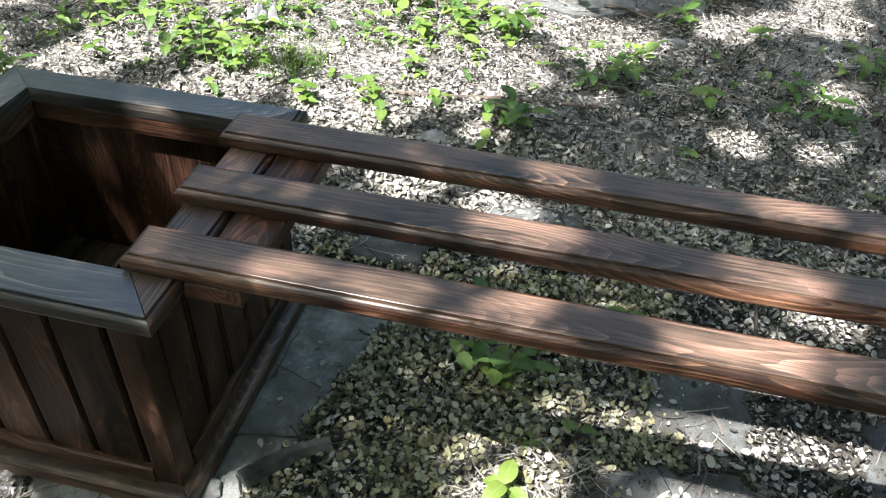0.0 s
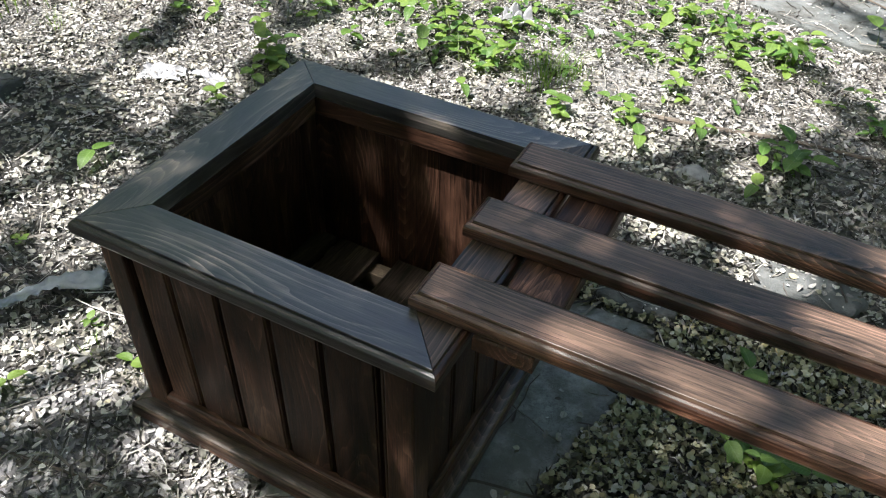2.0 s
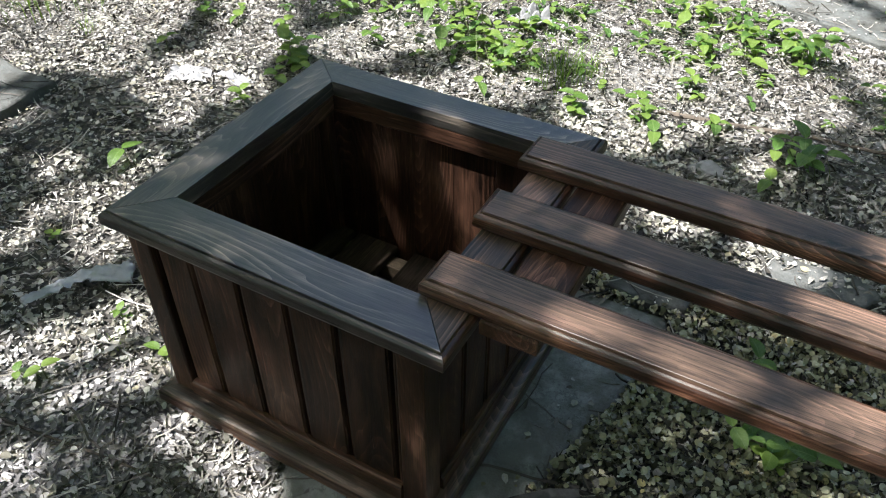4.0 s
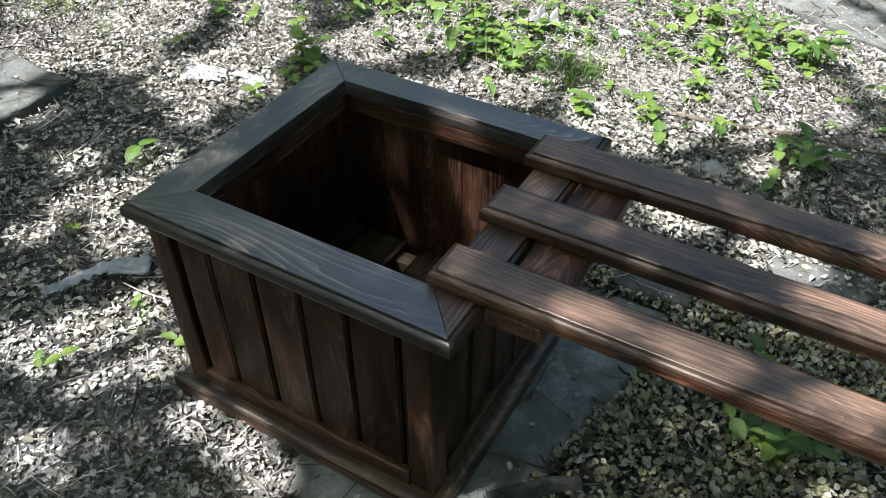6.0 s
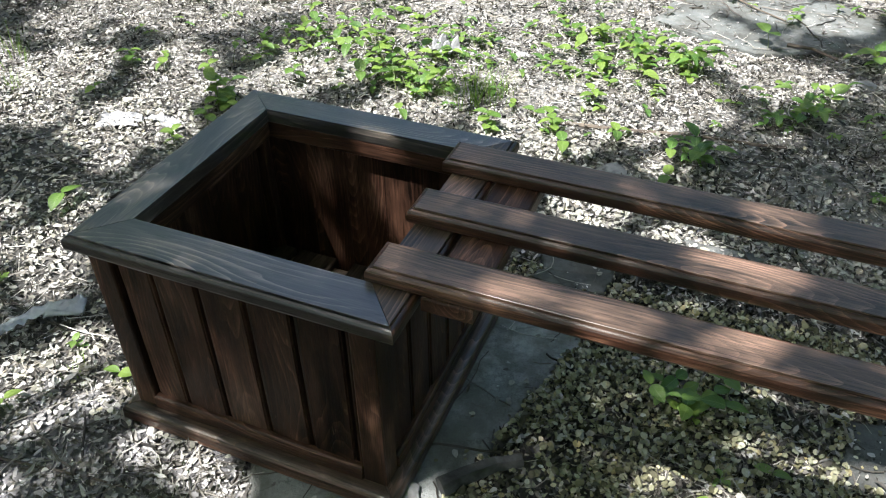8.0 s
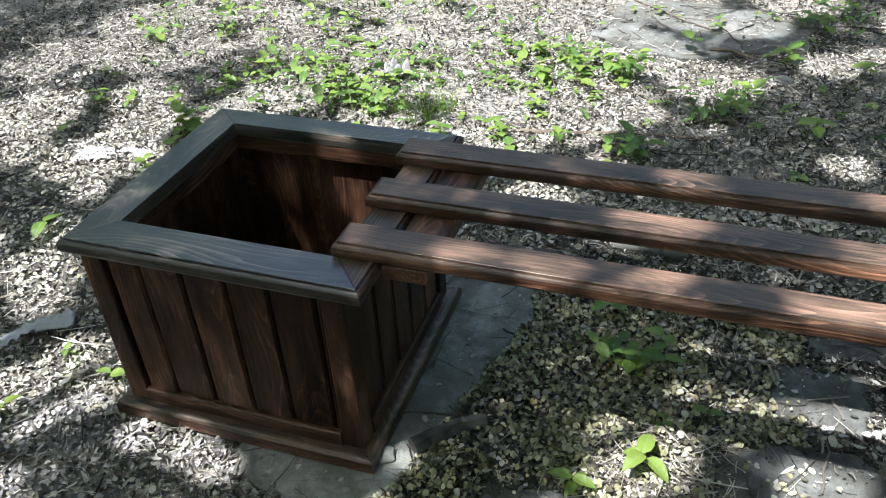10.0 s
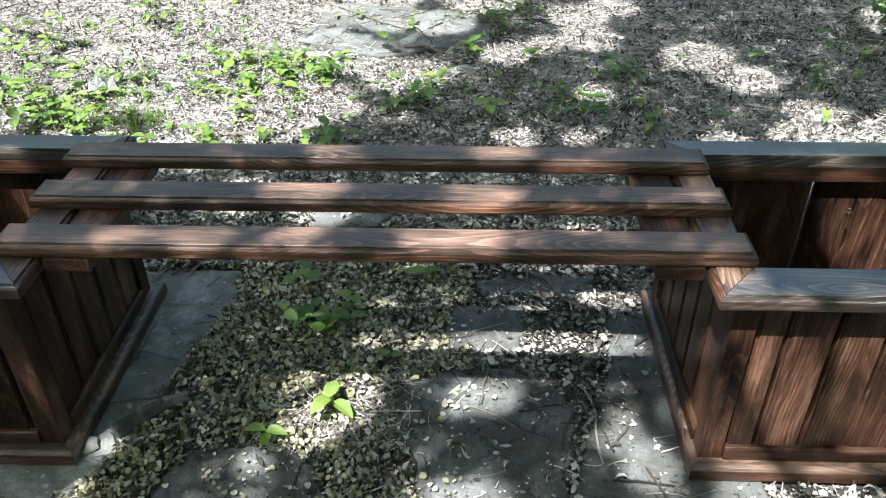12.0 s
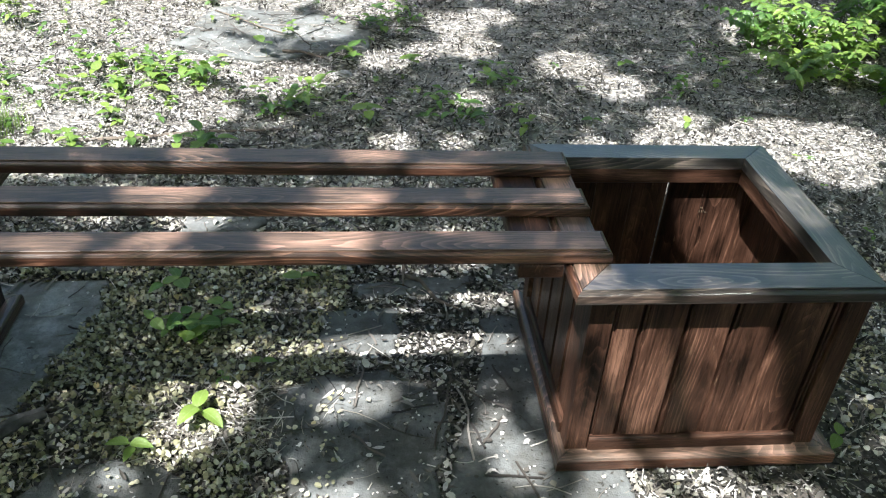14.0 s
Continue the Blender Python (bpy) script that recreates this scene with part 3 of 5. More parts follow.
def curled_disc(rng):
    """A papery seed with a torn edge, curled up on one side."""
    k, c = rng.uniform(0.62, 0.98), rng.uniform(-60, 110)
    pts, polys = seed_disc(rng)
    return [(x * k, y * k, z * k * 0.5 + c * x * x * k) for x, y, z in pts], polys


def flake(rng):
    a, b = rng.uniform(0.0016, 0.0052), rng.uniform(0.0010, 0.0026)
    return [(-a, rng.uniform(-b, b) * 0.6, 0), (rng.uniform(-0.3, 0.3) * a, -b, rng.uniform(-0.001, 0.001)), (a, rng.uniform(-b, b) * 0.6, rng.uniform(-0.001, 0.001)), (rng.uniform(-0.3, 0.3) * a, b, 0)], [(0, 1, 2, 3)]


def dead_leaf(rng):
    n, length, width, curl = 4, rng.choice((0.010, 0.015, 0.022, 0.034)) * rng.uniform(0.7, 1.2), rng.uniform(0.003, 0.012), rng.uniform(-0.9, 1.6)
    pts = []
    for i in range(n + 1):
        s = i / n
        half = width / 2 * math.sin(math.pi * min(0.97, 0.06 + s * 0.92)) * rng.uniform(0.85, 1.1)
        bow = curl * length * (s - 0.5) ** 2 * 1.6
        pts += [((s - 0.5) * length, -half, bow + abs(curl) * half * 0.8), ((s - 0.5) * length, 0, bow), ((s - 0.5) * length, half, bow + abs(curl) * half * 0.8)]
    polys = []
    for i in range(n):
        a = i * 3
        polys += [(a, a + 3, a + 4, a + 1), (a + 1, a + 4, a + 5, a + 2)]
    return pts, polys


def straw(rng):
    length, r, bend = rng.choice((0.02, 0.03, 0.05, 0.05, 0.09)) * rng.uniform(0.7, 1.4), rng.uniform(0.0005, 0.0016), rng.uniform(-0.12, 0.12)
    pts = []
    for i in range(4):
        s = i / 3 - 0.5
        for k in range(3):
            pts.append((s * length, bend * length * (4 * s * s) + r * math.cos(k * 2.094), r * math.sin(k * 2.094)))
    return pts, [(i * 3 + k, i * 3 + (k + 1) % 3, i * 3 + 3 + (k + 1) % 3, i * 3 + 3 + k) for i in range(3) for k in range(3)]


def twig(rng):
    length, r = rng.choice((0.04, 0.06, 0.09, 0.16)) * rng.uniform(0.7, 1.4), rng.choice((0.0007, 0.0011, 0.0016, 0.0028))
    pts, y = [], 0.0
    for i in range(6):
        y += rng.uniform(-0.06, 0.06) * length
        for k in range(3):
            pts.append(((i / 5 - 0.5) * length, y + r * math.cos(k * 2.094), r * math.sin(k * 2.094)))
    return pts, [(i * 3 + k, i * 3 + (k + 1) % 3, i * 3 + 3 + (k + 1) % 3, i * 3 + 3 + k) for i in range(5) for k in range(3)]


def shard(rng):
    """A torn piece of a flat dead leaf."""
    r, n, curl = rng.uniform(0.003, 0.008), rng.choice((6, 7, 8)), rng.uniform(-40, 70)
    pts = []
    for i in range(n):
        a, d = 6.283 * (i + rng.uniform(-0.2, 0.2)) / n, r * rng.uniform(0.65, 1.2)
        x, y = d * math.cos(a) * 1.35, d * math.sin(a) * 0.8
        pts.append((x, y, curl * y * y + 6 * x * x * rng.uniform(-1, 1)))
    return pts + [(0, 0, -0.0006)], [(i, (i + 1) % n, n) for i in range(n)]


def cover(x, y, seed, size):
    return noise.noise((x * size, y * size, seed)) * 0.5 + 0.5


def keep_seeds(x, y, on_slab):
    if on_slab:
        return 0.003 if x < 0.3 and y < 0.6 else (0.07 if cover(x, y, 21.0, 5.0) > 0.66 and x < 1.08 else 0.008)
    share = 0.62
    if 0.02 < x < 0.78 and -0.35 < y < 0.8:
        share = 0.12
    elif 0.72 <= x < 1.3 and y < 0.8:
        share = 0.30
    elif x > 1.8 and y < 0.75:
        share = 0.22
    elif y < -0.10 and x < 0.05:
        share = 0.05
    elif x < -0.5 and y < 1.2:
        share = 0.38
    elif x > 1.3 and y > 0.5:
        share = 0.05
    if y > 1.2:
        share = 0.05 if x > 1.3 else 0.15
    return share * min(1.0, max(0.10, 1.7 * cover(x, y, 4.0, 3.1) - 0.15))


def keep_dead(x, y, on_slab):
    if on_slab:
        return 0.012 if x < 0.3 and y < 0.6 else (0.14 if cover(x, y, 21.0, 5.0) > 0.60 and x < 1.08 else 0.05)
    return min(1.0, max(0.15, 1.5 * cover(x, y, 9.0, 2.3) - 0.1)) * (0.8 if 0.1 < x < 0.72 and -0.1 < y < 0.6 else 0.7 if x > 1.8 and y < 0.8 else 0.85 if x > 1.3 and y > 0.5 else 1.0)


def keep_flakes(x, y, on_slab):
    if on_slab:
        return 0.01 if x < 0.3 and y < 0.6 else 0.06
    share = 1.0 if y > 0.9 or x > 1.3 else 0.45
    if 0.0 < x < 0.8 and y < 0.62:
        share = 0.05
    elif 0.75 < x < 1.3 and y < 0.7:
        share = 0.9 if x > 0.95 and y > 0.2 else 0.3
    elif x > 1.8 and y < 0.75:
        share = 0.55
    return share * min(1.0, max(0.10, 2.2 * cover(x, y, 14.0, 2.1) - 0.1))


def keep_humus_shade(x, y, on_slab):
    return 0.0 if on_slab else (0.35 if x > 1.8 and y < 0.75 else 1.0) * min(1.0, max(0.1, 2.4 * cover(x, y, 31.0, 6.0) - 0.5))


def keep_olive(x, y, on_slab):
    if on_slab:
        return 0.003 if x < 0.3 else 0.04
    bare = 0.22 if ((x - 0.57) / 0.12) ** 2 + ((y - 0.09) / 0.10) ** 2 < 1 else 1.0
    return bare * min(1.0, 2.4 * cover(x, y, 6.0, 5.0) - 0.35)


NEAR, FAR = (-1.9, 2.7, -0.6, 1.45), (-3.0, 4.6, 1.45, 4.0)
scatter("seed_litter", SEEDS, "pale dry papery seed discs covering the soil", 80000, NEAR, seed_disc, keep_seeds, 0.018, 0.34, 11)
scatter("seed_litter", SEEDS, "pale dry papery seed discs strewn further off", 62000, FAR, small_disc, keep_seeds, 0.012, 0.30, 12)
scatter("seed_litter", OLIVE_SEEDS, "thick tan and olive seed discs under the bench", 25000, (0.0, 0.84, -0.4, 0.66), curled_disc, keep_olive, 0.026, 0.55, 16)
scatter("leaf_fragments", BROWN, "torn brown dead leaves under the bench", 7000, (0.1, 1.3, -0.4, 0.75), shard, lambda x, y, on_slab: 0.04 if on_slab else 0.8, 0.020, 0.45, 26)
# dark bits that put missing shade between the litter, besides real mould
scatter("leaf_mould", HUMUS_SHADE, "dark mould crumbs standing for deep shade between the seed discs", 26000, (0.0, 2.6, -0.45, 0.75), dead_leaf, keep_humus_shade, 0.010, 0.4, 17)
scatter("leaf_mould", HUMUS_SHADE, "dark mould crumbs in patches further off, deepening the litter's shade", 30000, (-2.6, 4.2, 0.75, 3.4), dead_leaf, keep_humus_shade, 0.012, 0.4, 23)
scatter("chaff_litter", FLAKES, "fine pale chaff covering the dry soil", 105000, (-2.2, 3.2, -0.5, 1.7), flake, keep_flakes, 0.016, 0.25, 18)
scatter("chaff_litter", FLAKES, "fine pale chaff strewn further off", 120000, (-3.0, 4.2, 1.7, 3.8), flake, keep_flakes, 0.014, 0.25, 19)
scatter("dead_leaves", BROWN, "small curled grey-brown dead leaves", 62000, (-2.4, 3.6, -0.6, 2.0), dead_leaf, keep_dead, 0.016, 0.35, 13)
scatter("dead_leaves", BROWN, "small curled grey-brown dead leaves further off", 24000, (-3.0, 4.6, 2.0, 4.0), dead_leaf, keep_dead, 0.010, 0.35, 14)
scatter("straw_litter", TWIGS, "fine dry twigs and straws in the litter", 62000, (-2.6, 4.2, -0.6, 3.4), straw, keep_dead, 0.012, 0.12, 15)


scatter("straw_litter", TWIGS, "pale broken straws on a bare sunny spot", 1000, (0.44, 0.72, -0.03, 0.21), straw, lambda x, y, on_slab: 0.15 if on_slab else 0.9, 0.014, 0.12, 20)
scatter("leaf_fragments", GREY_LEAF, "torn flat grey dead leaves on bare earth", 5500, (-1.05, 0.02, -0.55, -0.05), shard, lambda x, y, on_slab: 0.04 if on_slab else min(1.0, max(0.1, 2.0 * cover(x, y, 41.0, 4.0))) * (1.0 if y < -0.12 else 0.45), 0.008, 0.25, 24)
scatter("leaf_fragments", GREY_LEAF, "torn pale dead leaves strewn among the seeds", 42000, (-2.6, 3.2, 0.5, 3.2), shard, lambda x, y, on_slab: keep_dead(x, y, on_slab) * (0.35 if x > 1.3 else 0.9), 0.010, 0.26, 25)
scatter("seed_litter", OLIVE_SEEDS, "olive seed discs and scraps beside a planter", 9000, (1.84, 2.75, -0.35, 0.85), curled_disc, lambda x, y, on_slab: 0.0 if on_slab else max(0.04, 2.6 * cover(x, y, 51.0, 4.5) - 0.95), 0.010, 0.4, 27)
scatter("crumb_litter", HUMUS_SHADE, "dark soil crumbs on the paving slabs", 5000, (0.2, 1.45, -0.42, 0.5), flake, lambda x, y, on_slab: 0.75 * max(0.0, 2.2 * cover(x, y, 8.0, 7.0) - 0.55) if on_slab and x > 0.3 else 0.0, 0.004, 0.4, 22)
scatter("straw_litter", BARKY, "thin dark twigs lying in the litter", 7000, (-2.4, 3.6, -0.5, 3.2), twig, lambda x, y, on_slab: 0.5, 0.012, 0.05, 21)


# ---- sticks and scraps ----
def stick(points, r0, r1, label, mat=BARK):
    """A bent dead stick through a few ground places, resting on the litter."""
    path = [Vector((x, y, floor_at(x, y)[0] + h)) for x, y, h in points]
    origin = path[0].copy()
    bm, prev = bmesh.new(), None
    for i, p in enumerate(path):
        d = (path[min(i + 1, len(path) - 1)] - path[max(i - 1, 0)]).normalized()
        side = d.cross(Vector((0, 0, 1))).normalized()
        up = side.cross(d)
        r = r0 + (r1 - r0) * i / (len(path) - 1)
        ring = [bm.verts.new(p - origin + (side * math.cos(a) + up * math.sin(a)) * r) for a in np.linspace(0, 2 * math.pi, 7)[:-1]]
        if prev:
            for k in range(6):
                bm.faces.new((prev[k], prev[(k + 1) % 6], ring[(k + 1) % 6], ring[k]))
        else:
            bm.faces.new(ring[::-1])
        prev = ring
    bm.faces.new(prev)
    ob = new("stick", mesh_of("stick", bm, mat))
    ob.location = origin
    return tagged(ob, label, "stick")


stick([(0.115, -0.01, 0.02), (0.15, 0.03, 0.03), (0.19, 0.07, 0.03), (0.23, 0.10, 0.024)], 0.021, 0.013, "short thick grey piece of dead wood", DEADWOOD)
stick([(-0.05, 1.335, 0.006), (0.15, 1.36, 0.01), (0.35, 1.385, 0.012), (0.52, 1.40, 0.012), (0.60, 1.42, 0.006)], 0.007, 0.004, "long thin dead branch on the litter")
stick([(0.98, 0.60, 0.006), (1.03, 0.54, 0.02), (1.07, 0.47, 0.018), (1.14, 0.43, 0.008)], 0.007, 0.004, "bent brown stick on a slab")
stick([(1.00, 0.72, 0.006), (0.99, 0.62, 0.02), (0.985, 0.53, 0.012)], 0.006, 0.003, "bent brown stick on the litter")
stick([(0.60, 0.20, 0.004), (0.62, 0.12, 0.01), (0.645, 0.03, 0.008), (0.66, 0.0, 0.004)], 0.0022, 0.0014, "thin pale straw stalk")
stick([(-0.88, -0.27, 0.006), (-0.70, -0.255, 0.01), (-0.50, -0.22, 0.01), (-0.33, -0.20, 0.005)], 0.0035, 0.002, "thin pale twig on the litter")
stick([(0.20, 2.62, 0.004), (0.30, 2.52, 0.01), (0.42, 2.40, 0.01), (0.53, 2.33, 0.005)], 0.004, 0.003, "thin dark twig on a slab")
stick([(0.55, 2.10, 0.01), (0.63, 2.085, 0.014), (0.72, 2.07, 0.01)], 0.007, 0.005, "short dark stick beside a slab")
stick([(-1.74, 1.32, 0.006), (-1.70, 1.14, 0.012), (-1.62, 0.98, 0.006)], 0.004, 0.003, "thin pale fallen twig")
stick([(2.15, -0.02, 0.006), (2.26, 0.03, 0.012), (2.33, -0.05, 0.01), (2.42, -0.22, 0.006)], 0.004, 0.002, "crooked thin dead twig")


def sheet(name, w, l, crumple, mat, m, label, category, seed, n=14):
    """A crumpled thin sheet with a real, if small, thickness."""
    rng = random.Random(seed)
    bm = bmesh.new()
    grid = []
    for j in range(n + 1):
        row = []
        for i in range(n + 1):
            u, v = i / n - 0.5, j / n - 0.5
            edge = 1 - 0.18 * noise.noise((u * 5, v * 5, seed))
            h = crumple * (abs(noise.noise((u * 3.2, v * 3.2, seed + 2.0))) * 1.6 + 0.25 * abs(noise.noise((u * 7, v * 7, seed))))
            row.append(bm.verts.new((u * w * edge + rng.uniform(-1, 1) * w * 0.012, v * l * edge, h)))
        grid.append(row)
    for j in range(n):
        for i in range(n):
            bm.faces.new((grid[j][i], grid[j][i + 1], grid[j + 1][i + 1], grid[j + 1][i]))
    ob = new(name, mesh_of(name, bm, mat))
    ob.matrix_basis = m
    solid = ob.modifiers.new("thickness", "SOLIDIFY")
    solid.thickness = 0.0008
    return tagged(ob, label, category)


def ribbon(name, points, width, crumple, mat, label, category, seed, n=30, m=8):
    """A crumpled ribbon of thin film lying along a few ground places."""
    bm, grid = bmesh.new(), []
    origin = Vector((*points[0], floor_at(*points[0])[0]))
    for i in range(n + 1):
        f = i / n * (len(points) - 1)
        k = min(int(f), len(points) - 2)
        f -= k
        p0, p1, p2, p3 = (Vector(points[min(max(k + d, 0), len(points) - 1)]) for d in (-1, 0, 1, 2))
        c = 0.5 * (2 * p1 + (p2 - p0) * f + (2 * p0 - 5 * p1 + 4 * p2 - p3) * f * f + (3 * p1 - p0 - 3 * p2 + p3) * f ** 3)
        way = (p2 - p1).normalized()
        side = Vector((-way.y, way.x))
        wide = width * (0.55 + 0.75 * (i / n) ** 2 + 0.45 * noise.noise((i * 0.35, seed, 0.0)))
        row = []
        for j in range(m + 1):
            q = c + side * wide * (j / m - 0.5)
            h = 0.026 + crumple * (abs(noise.noise((i * 0.30, j * 0.55, seed))) * 1.5 + 0.5 * abs(noise.noise((i * 0.8, j * 0.9, seed + 4.0))))
            row.append(bm.verts.new(Vector((q.x, q.y, floor_at(q.x, q.y)[0] + h)) - origin))
        grid.append(row)
    for a, b in zip(grid, grid[1:]):
        for j in range(m):
            bm.faces.new((a[j], a[j + 1], b[j + 1], b[j])).smooth = True
    ob = new(name, mesh_of(name, bm, mat))
    ob.location = origin
    solid = ob.modifiers.new("thickness", "SOLIDIFY")
    solid.thickness = 0.0006
    return tagged(ob, label, category)


ribbon("plastic_film", [(-0.945, -0.05), (-0.925, 0.02), (-0.89, 0.085), (-0.815, 0.135)], 0.044, 0.016, FILM, "crumpled strip of clear plastic film on the litter", "plastic scrap", 3)
sheet("paper_scrap", 0.13, 0.075, 0.012, PAPER, pose(-1.33, 0.86, 0.015, 0, 0, 20), "crumpled pale paper scrap on the litter", "paper scrap", 5)
sheet("paper_scrap", 0.12, 0.05, 0.011, PAPER, pose(-1.19, 0.91, 0.015, 0, 0, -15), "crumpled pale paper scrap on the litter", "paper scrap", 8)
sheet("paper_scrap", 0.12, 0.08, 0.05, PAPER, pose(-0.57, 1.65, 0.03, 0, 0, 40), "crumpled pale paper scrap among green seedlings", "paper scrap", 9)


def stone(x, y, r, label, mat=PALE_STONE, seed=1):
    bm = bmesh.new()
    bmesh.ops.create_icosphere(bm, subdivisions=3, radius=1)
    for v in bm.verts:
        f = 1 + 0.28 * noise.noise(v.co * 1.3 + Vector((seed, 0, 0))) + 0.08 * noise.noise(v.co * 4 + Vector((seed, 5, 0)))
        v.co = Vector((v.co.x * r * 1.3, v.co.y * r, v.co.z * r * 0.5)) * f
    ob = new("stone", mesh_of("stone", bm, mat))
    ob.location = (x, y, floor_at(x, y)[0] + r * 0.25)
    return tagged(ob, label, "stone")


stone(0.165, 1.12, 0.034, "pale grey stone in the litter", seed=2)
stone(-0.30, 1.73, 0.022, "small white stone among seedlings", seed=4)
stone(0.02, -0.13, 0.008, "small pale stone beside a slab", seed=6)
stone(0.055, -0.03, 0.021, "small pale stone beside a slab", seed=8)
stone(0.46, 1.93, 0.02, "small grey stone beside a slab", seed=9)
stone(0.80, 1.88, 0.03, "pale grey stone in the litter", seed=12)


# ---- green plants ----
def blade(length, width, fold, droop, n=7):
    """One ovate leaf with a folded midrib and a drooping tip, its base at the origin, along +x."""
    bm, rows, widths = bmesh.new(), [], []
    for i in range(n + 1):
        s = i / n
        half = width / 2 * (s ** 0.60 * (1 - s) ** 0.78 / 0.392 if 0 < s < 1 else 0.02)
        z = droop * length * (0.35 * s - s * s)
        widths.append(half)
        rows.append([bm.verts.new((s * length - 0.05 * abs(k) * half, k * half, z + fold * half * abs(k) + (0.10 * half * math.sin(14 * s + k) if abs(k) == 0.5 else 0.0))) for k in (-1, -0.5, 0, 0.5, 1)])
    uv = bm.loops.layers.uv.new("blade")
    for i in range(n):
        a, b = rows[i], rows[i + 1]
        for k in range(4):
            face = bm.faces.new((a[k], b[k], b[k + 1], a[k + 1]))
            face.smooth = True
            for loop, (row, col) in zip(face.loops, ((i, k), (i + 1, k), (i + 1, k + 1), (i, k + 1))):
                loop[uv].uv = (0.02 + row / n, (col / 2 - 1) * widths[row])
    return bm


BLADES = [mesh_of("leaf", blade(1.0, wd, fo, dr), LEAF) for wd, fo, dr in ((0.60, 0.22, 0.4), (0.74, 0.12, 0.2), (0.66, 0.18, 0.3), (0.54, 0.35, 0.5))]
DEEP_BLADES = [mesh_of("leaf", blade(1.0, wd, fo, dr), LEAF_DEEP) for wd, fo, dr in ((0.50, 0.3, 0.5), (0.46, 0.2, 0.8), (0.60, 0.25, 0.4))]


def stalk(parent, height, r, lean, mat=STEM):
    bm, prev = bmesh.new(), None
    for i in range(5):
        s = i / 4
        c = Vector((lean[0] * s * s, lean[1] * s * s, height * s - (0.012 if i == 0 else 0)))
        ring = [bm.verts.new(c + Vector((math.cos(a), math.sin(a), 0)) * r * (1 - 0.5 * s)) for a in (0, 1.26, 2.51, 3.77, 5.03)]
        if prev:
            for k in range(5):
                bm.faces.new((prev[k], prev[(k + 1) % 5], ring[(k + 1) % 5], ring[k]))
        prev = ring
    bm.faces.new(prev)
    part("stem", mesh_of("stem", bm, mat), parent)


def seedling(x, y, leaves, size, height, seed, label="", meshes=None):
    rng = random.Random(seed)
    z = floor_at(x, y)[0]
    label = label or ("pale green seedling with %s leaves in dry litter" % {2: "two broad", 3: "three", 4: "four pointed"}.get(leaves, "several oval"))
    plant = thing("seedling", pose(x, y, z), label, "seedling", "green seedlings in the litter")
    lean = (rng.uniform(-0.3, 0.3) * height, rng.uniform(-0.3, 0.3) * height)
    stalk(plant, height, 0.0016, lean)
    turn = rng.uniform(0, 6.28)
    for i in range(leaves):
        pair = i // 2
        s = 1.0 if pair == 0 else max(0.35, 1.0 - 0.28 * pair)
        az = turn + (i % 2) * 3.14 + pair * 1.4 + rng.uniform(-0.35, 0.35)
        length = size * rng.uniform(0.8, 1.15) * (1.0 if pair < 2 else 0.85)
        foot = Vector((lean[0] * s * s, lean[1] * s * s, height * s - 0.001))
        m = Matrix.Translation(foot) @ Euler((rng.uniform(-0.2, 0.2), rng.uniform(-0.35, 0.05), az)).to_matrix().to_4x4() @ Matrix.Diagonal((length, length, length, 1))
        part("leaf", rng.choice(meshes or BLADES), plant, m)
    return plant


# single seedlings: x, y, leaf length
PAIRS = [(-1.16, 0.45, .062), (-0.60, 0.0, .040), (-0.76, -0.15, .036), (-1.53, 0.97, .05), (0.30, 1.09, .055), (0.41, 0.53, .062), (0.72, 0.54, .045), (0.66, 0.24, .035),
         (0.49, 2.05, .070), (0.33, 1.30, .05), (0.12, 1.30, .05), (-0.14, 1.34, .045), (1.47, 1.43, .06), (1.96, 0.13, .035), (1.89, -0.02, .04), (1.95, 1.98, .06), (1.44, 1.38, .05),
         (-0.51, 1.19, .045), (0.13, 1.33, .04), (-0.01, 1.19, .05), (1.85, -0.26, .045), (2.58, 0.69, .05), (-1.42, 1.19, .045), (-0.80, -0.17, .026), (2.05, 1.45, .045), (1.09, -0.16, .018)]
FOURS = [(0.560, 0.085, .052), (0.44, -0.005, .042), (0.57, 0.20, .024), (0.84, 2.05, .06), (1.08, 1.99, .055), (0.90, 1.50, .055),
         (1.39, 1.84, .055), (0.01, 1.49, .05), (-0.05, 1.26, .045), (-0.25, 1.25, .05), (-1.06, 0.94, .05),
         (-1.09, 1.04, .055), (-1.09, 0.81, .04), (-1.08, 0.15, .022), (-0.76, 0.04, .025), (-1.54, 1.18, .05), (-1.26, 1.22, .05), (-0.97, 1.30, .05), (2.52, 0.52, .045), (0.96, 2.36, .06)]
for i, (x, y, size) in enumerate(PAIRS):
    seedling(x, y, 2, size, size * 0.85, 100 + i)
for i, (x, y, size) in enumerate(FOURS):
    seedling(x, y, 4 if i % 3 or i == 0 else 6, size, size * 1.1, 200 + i, meshes=BLADES[:1] + BLADES[3:] if i < 2 else None)



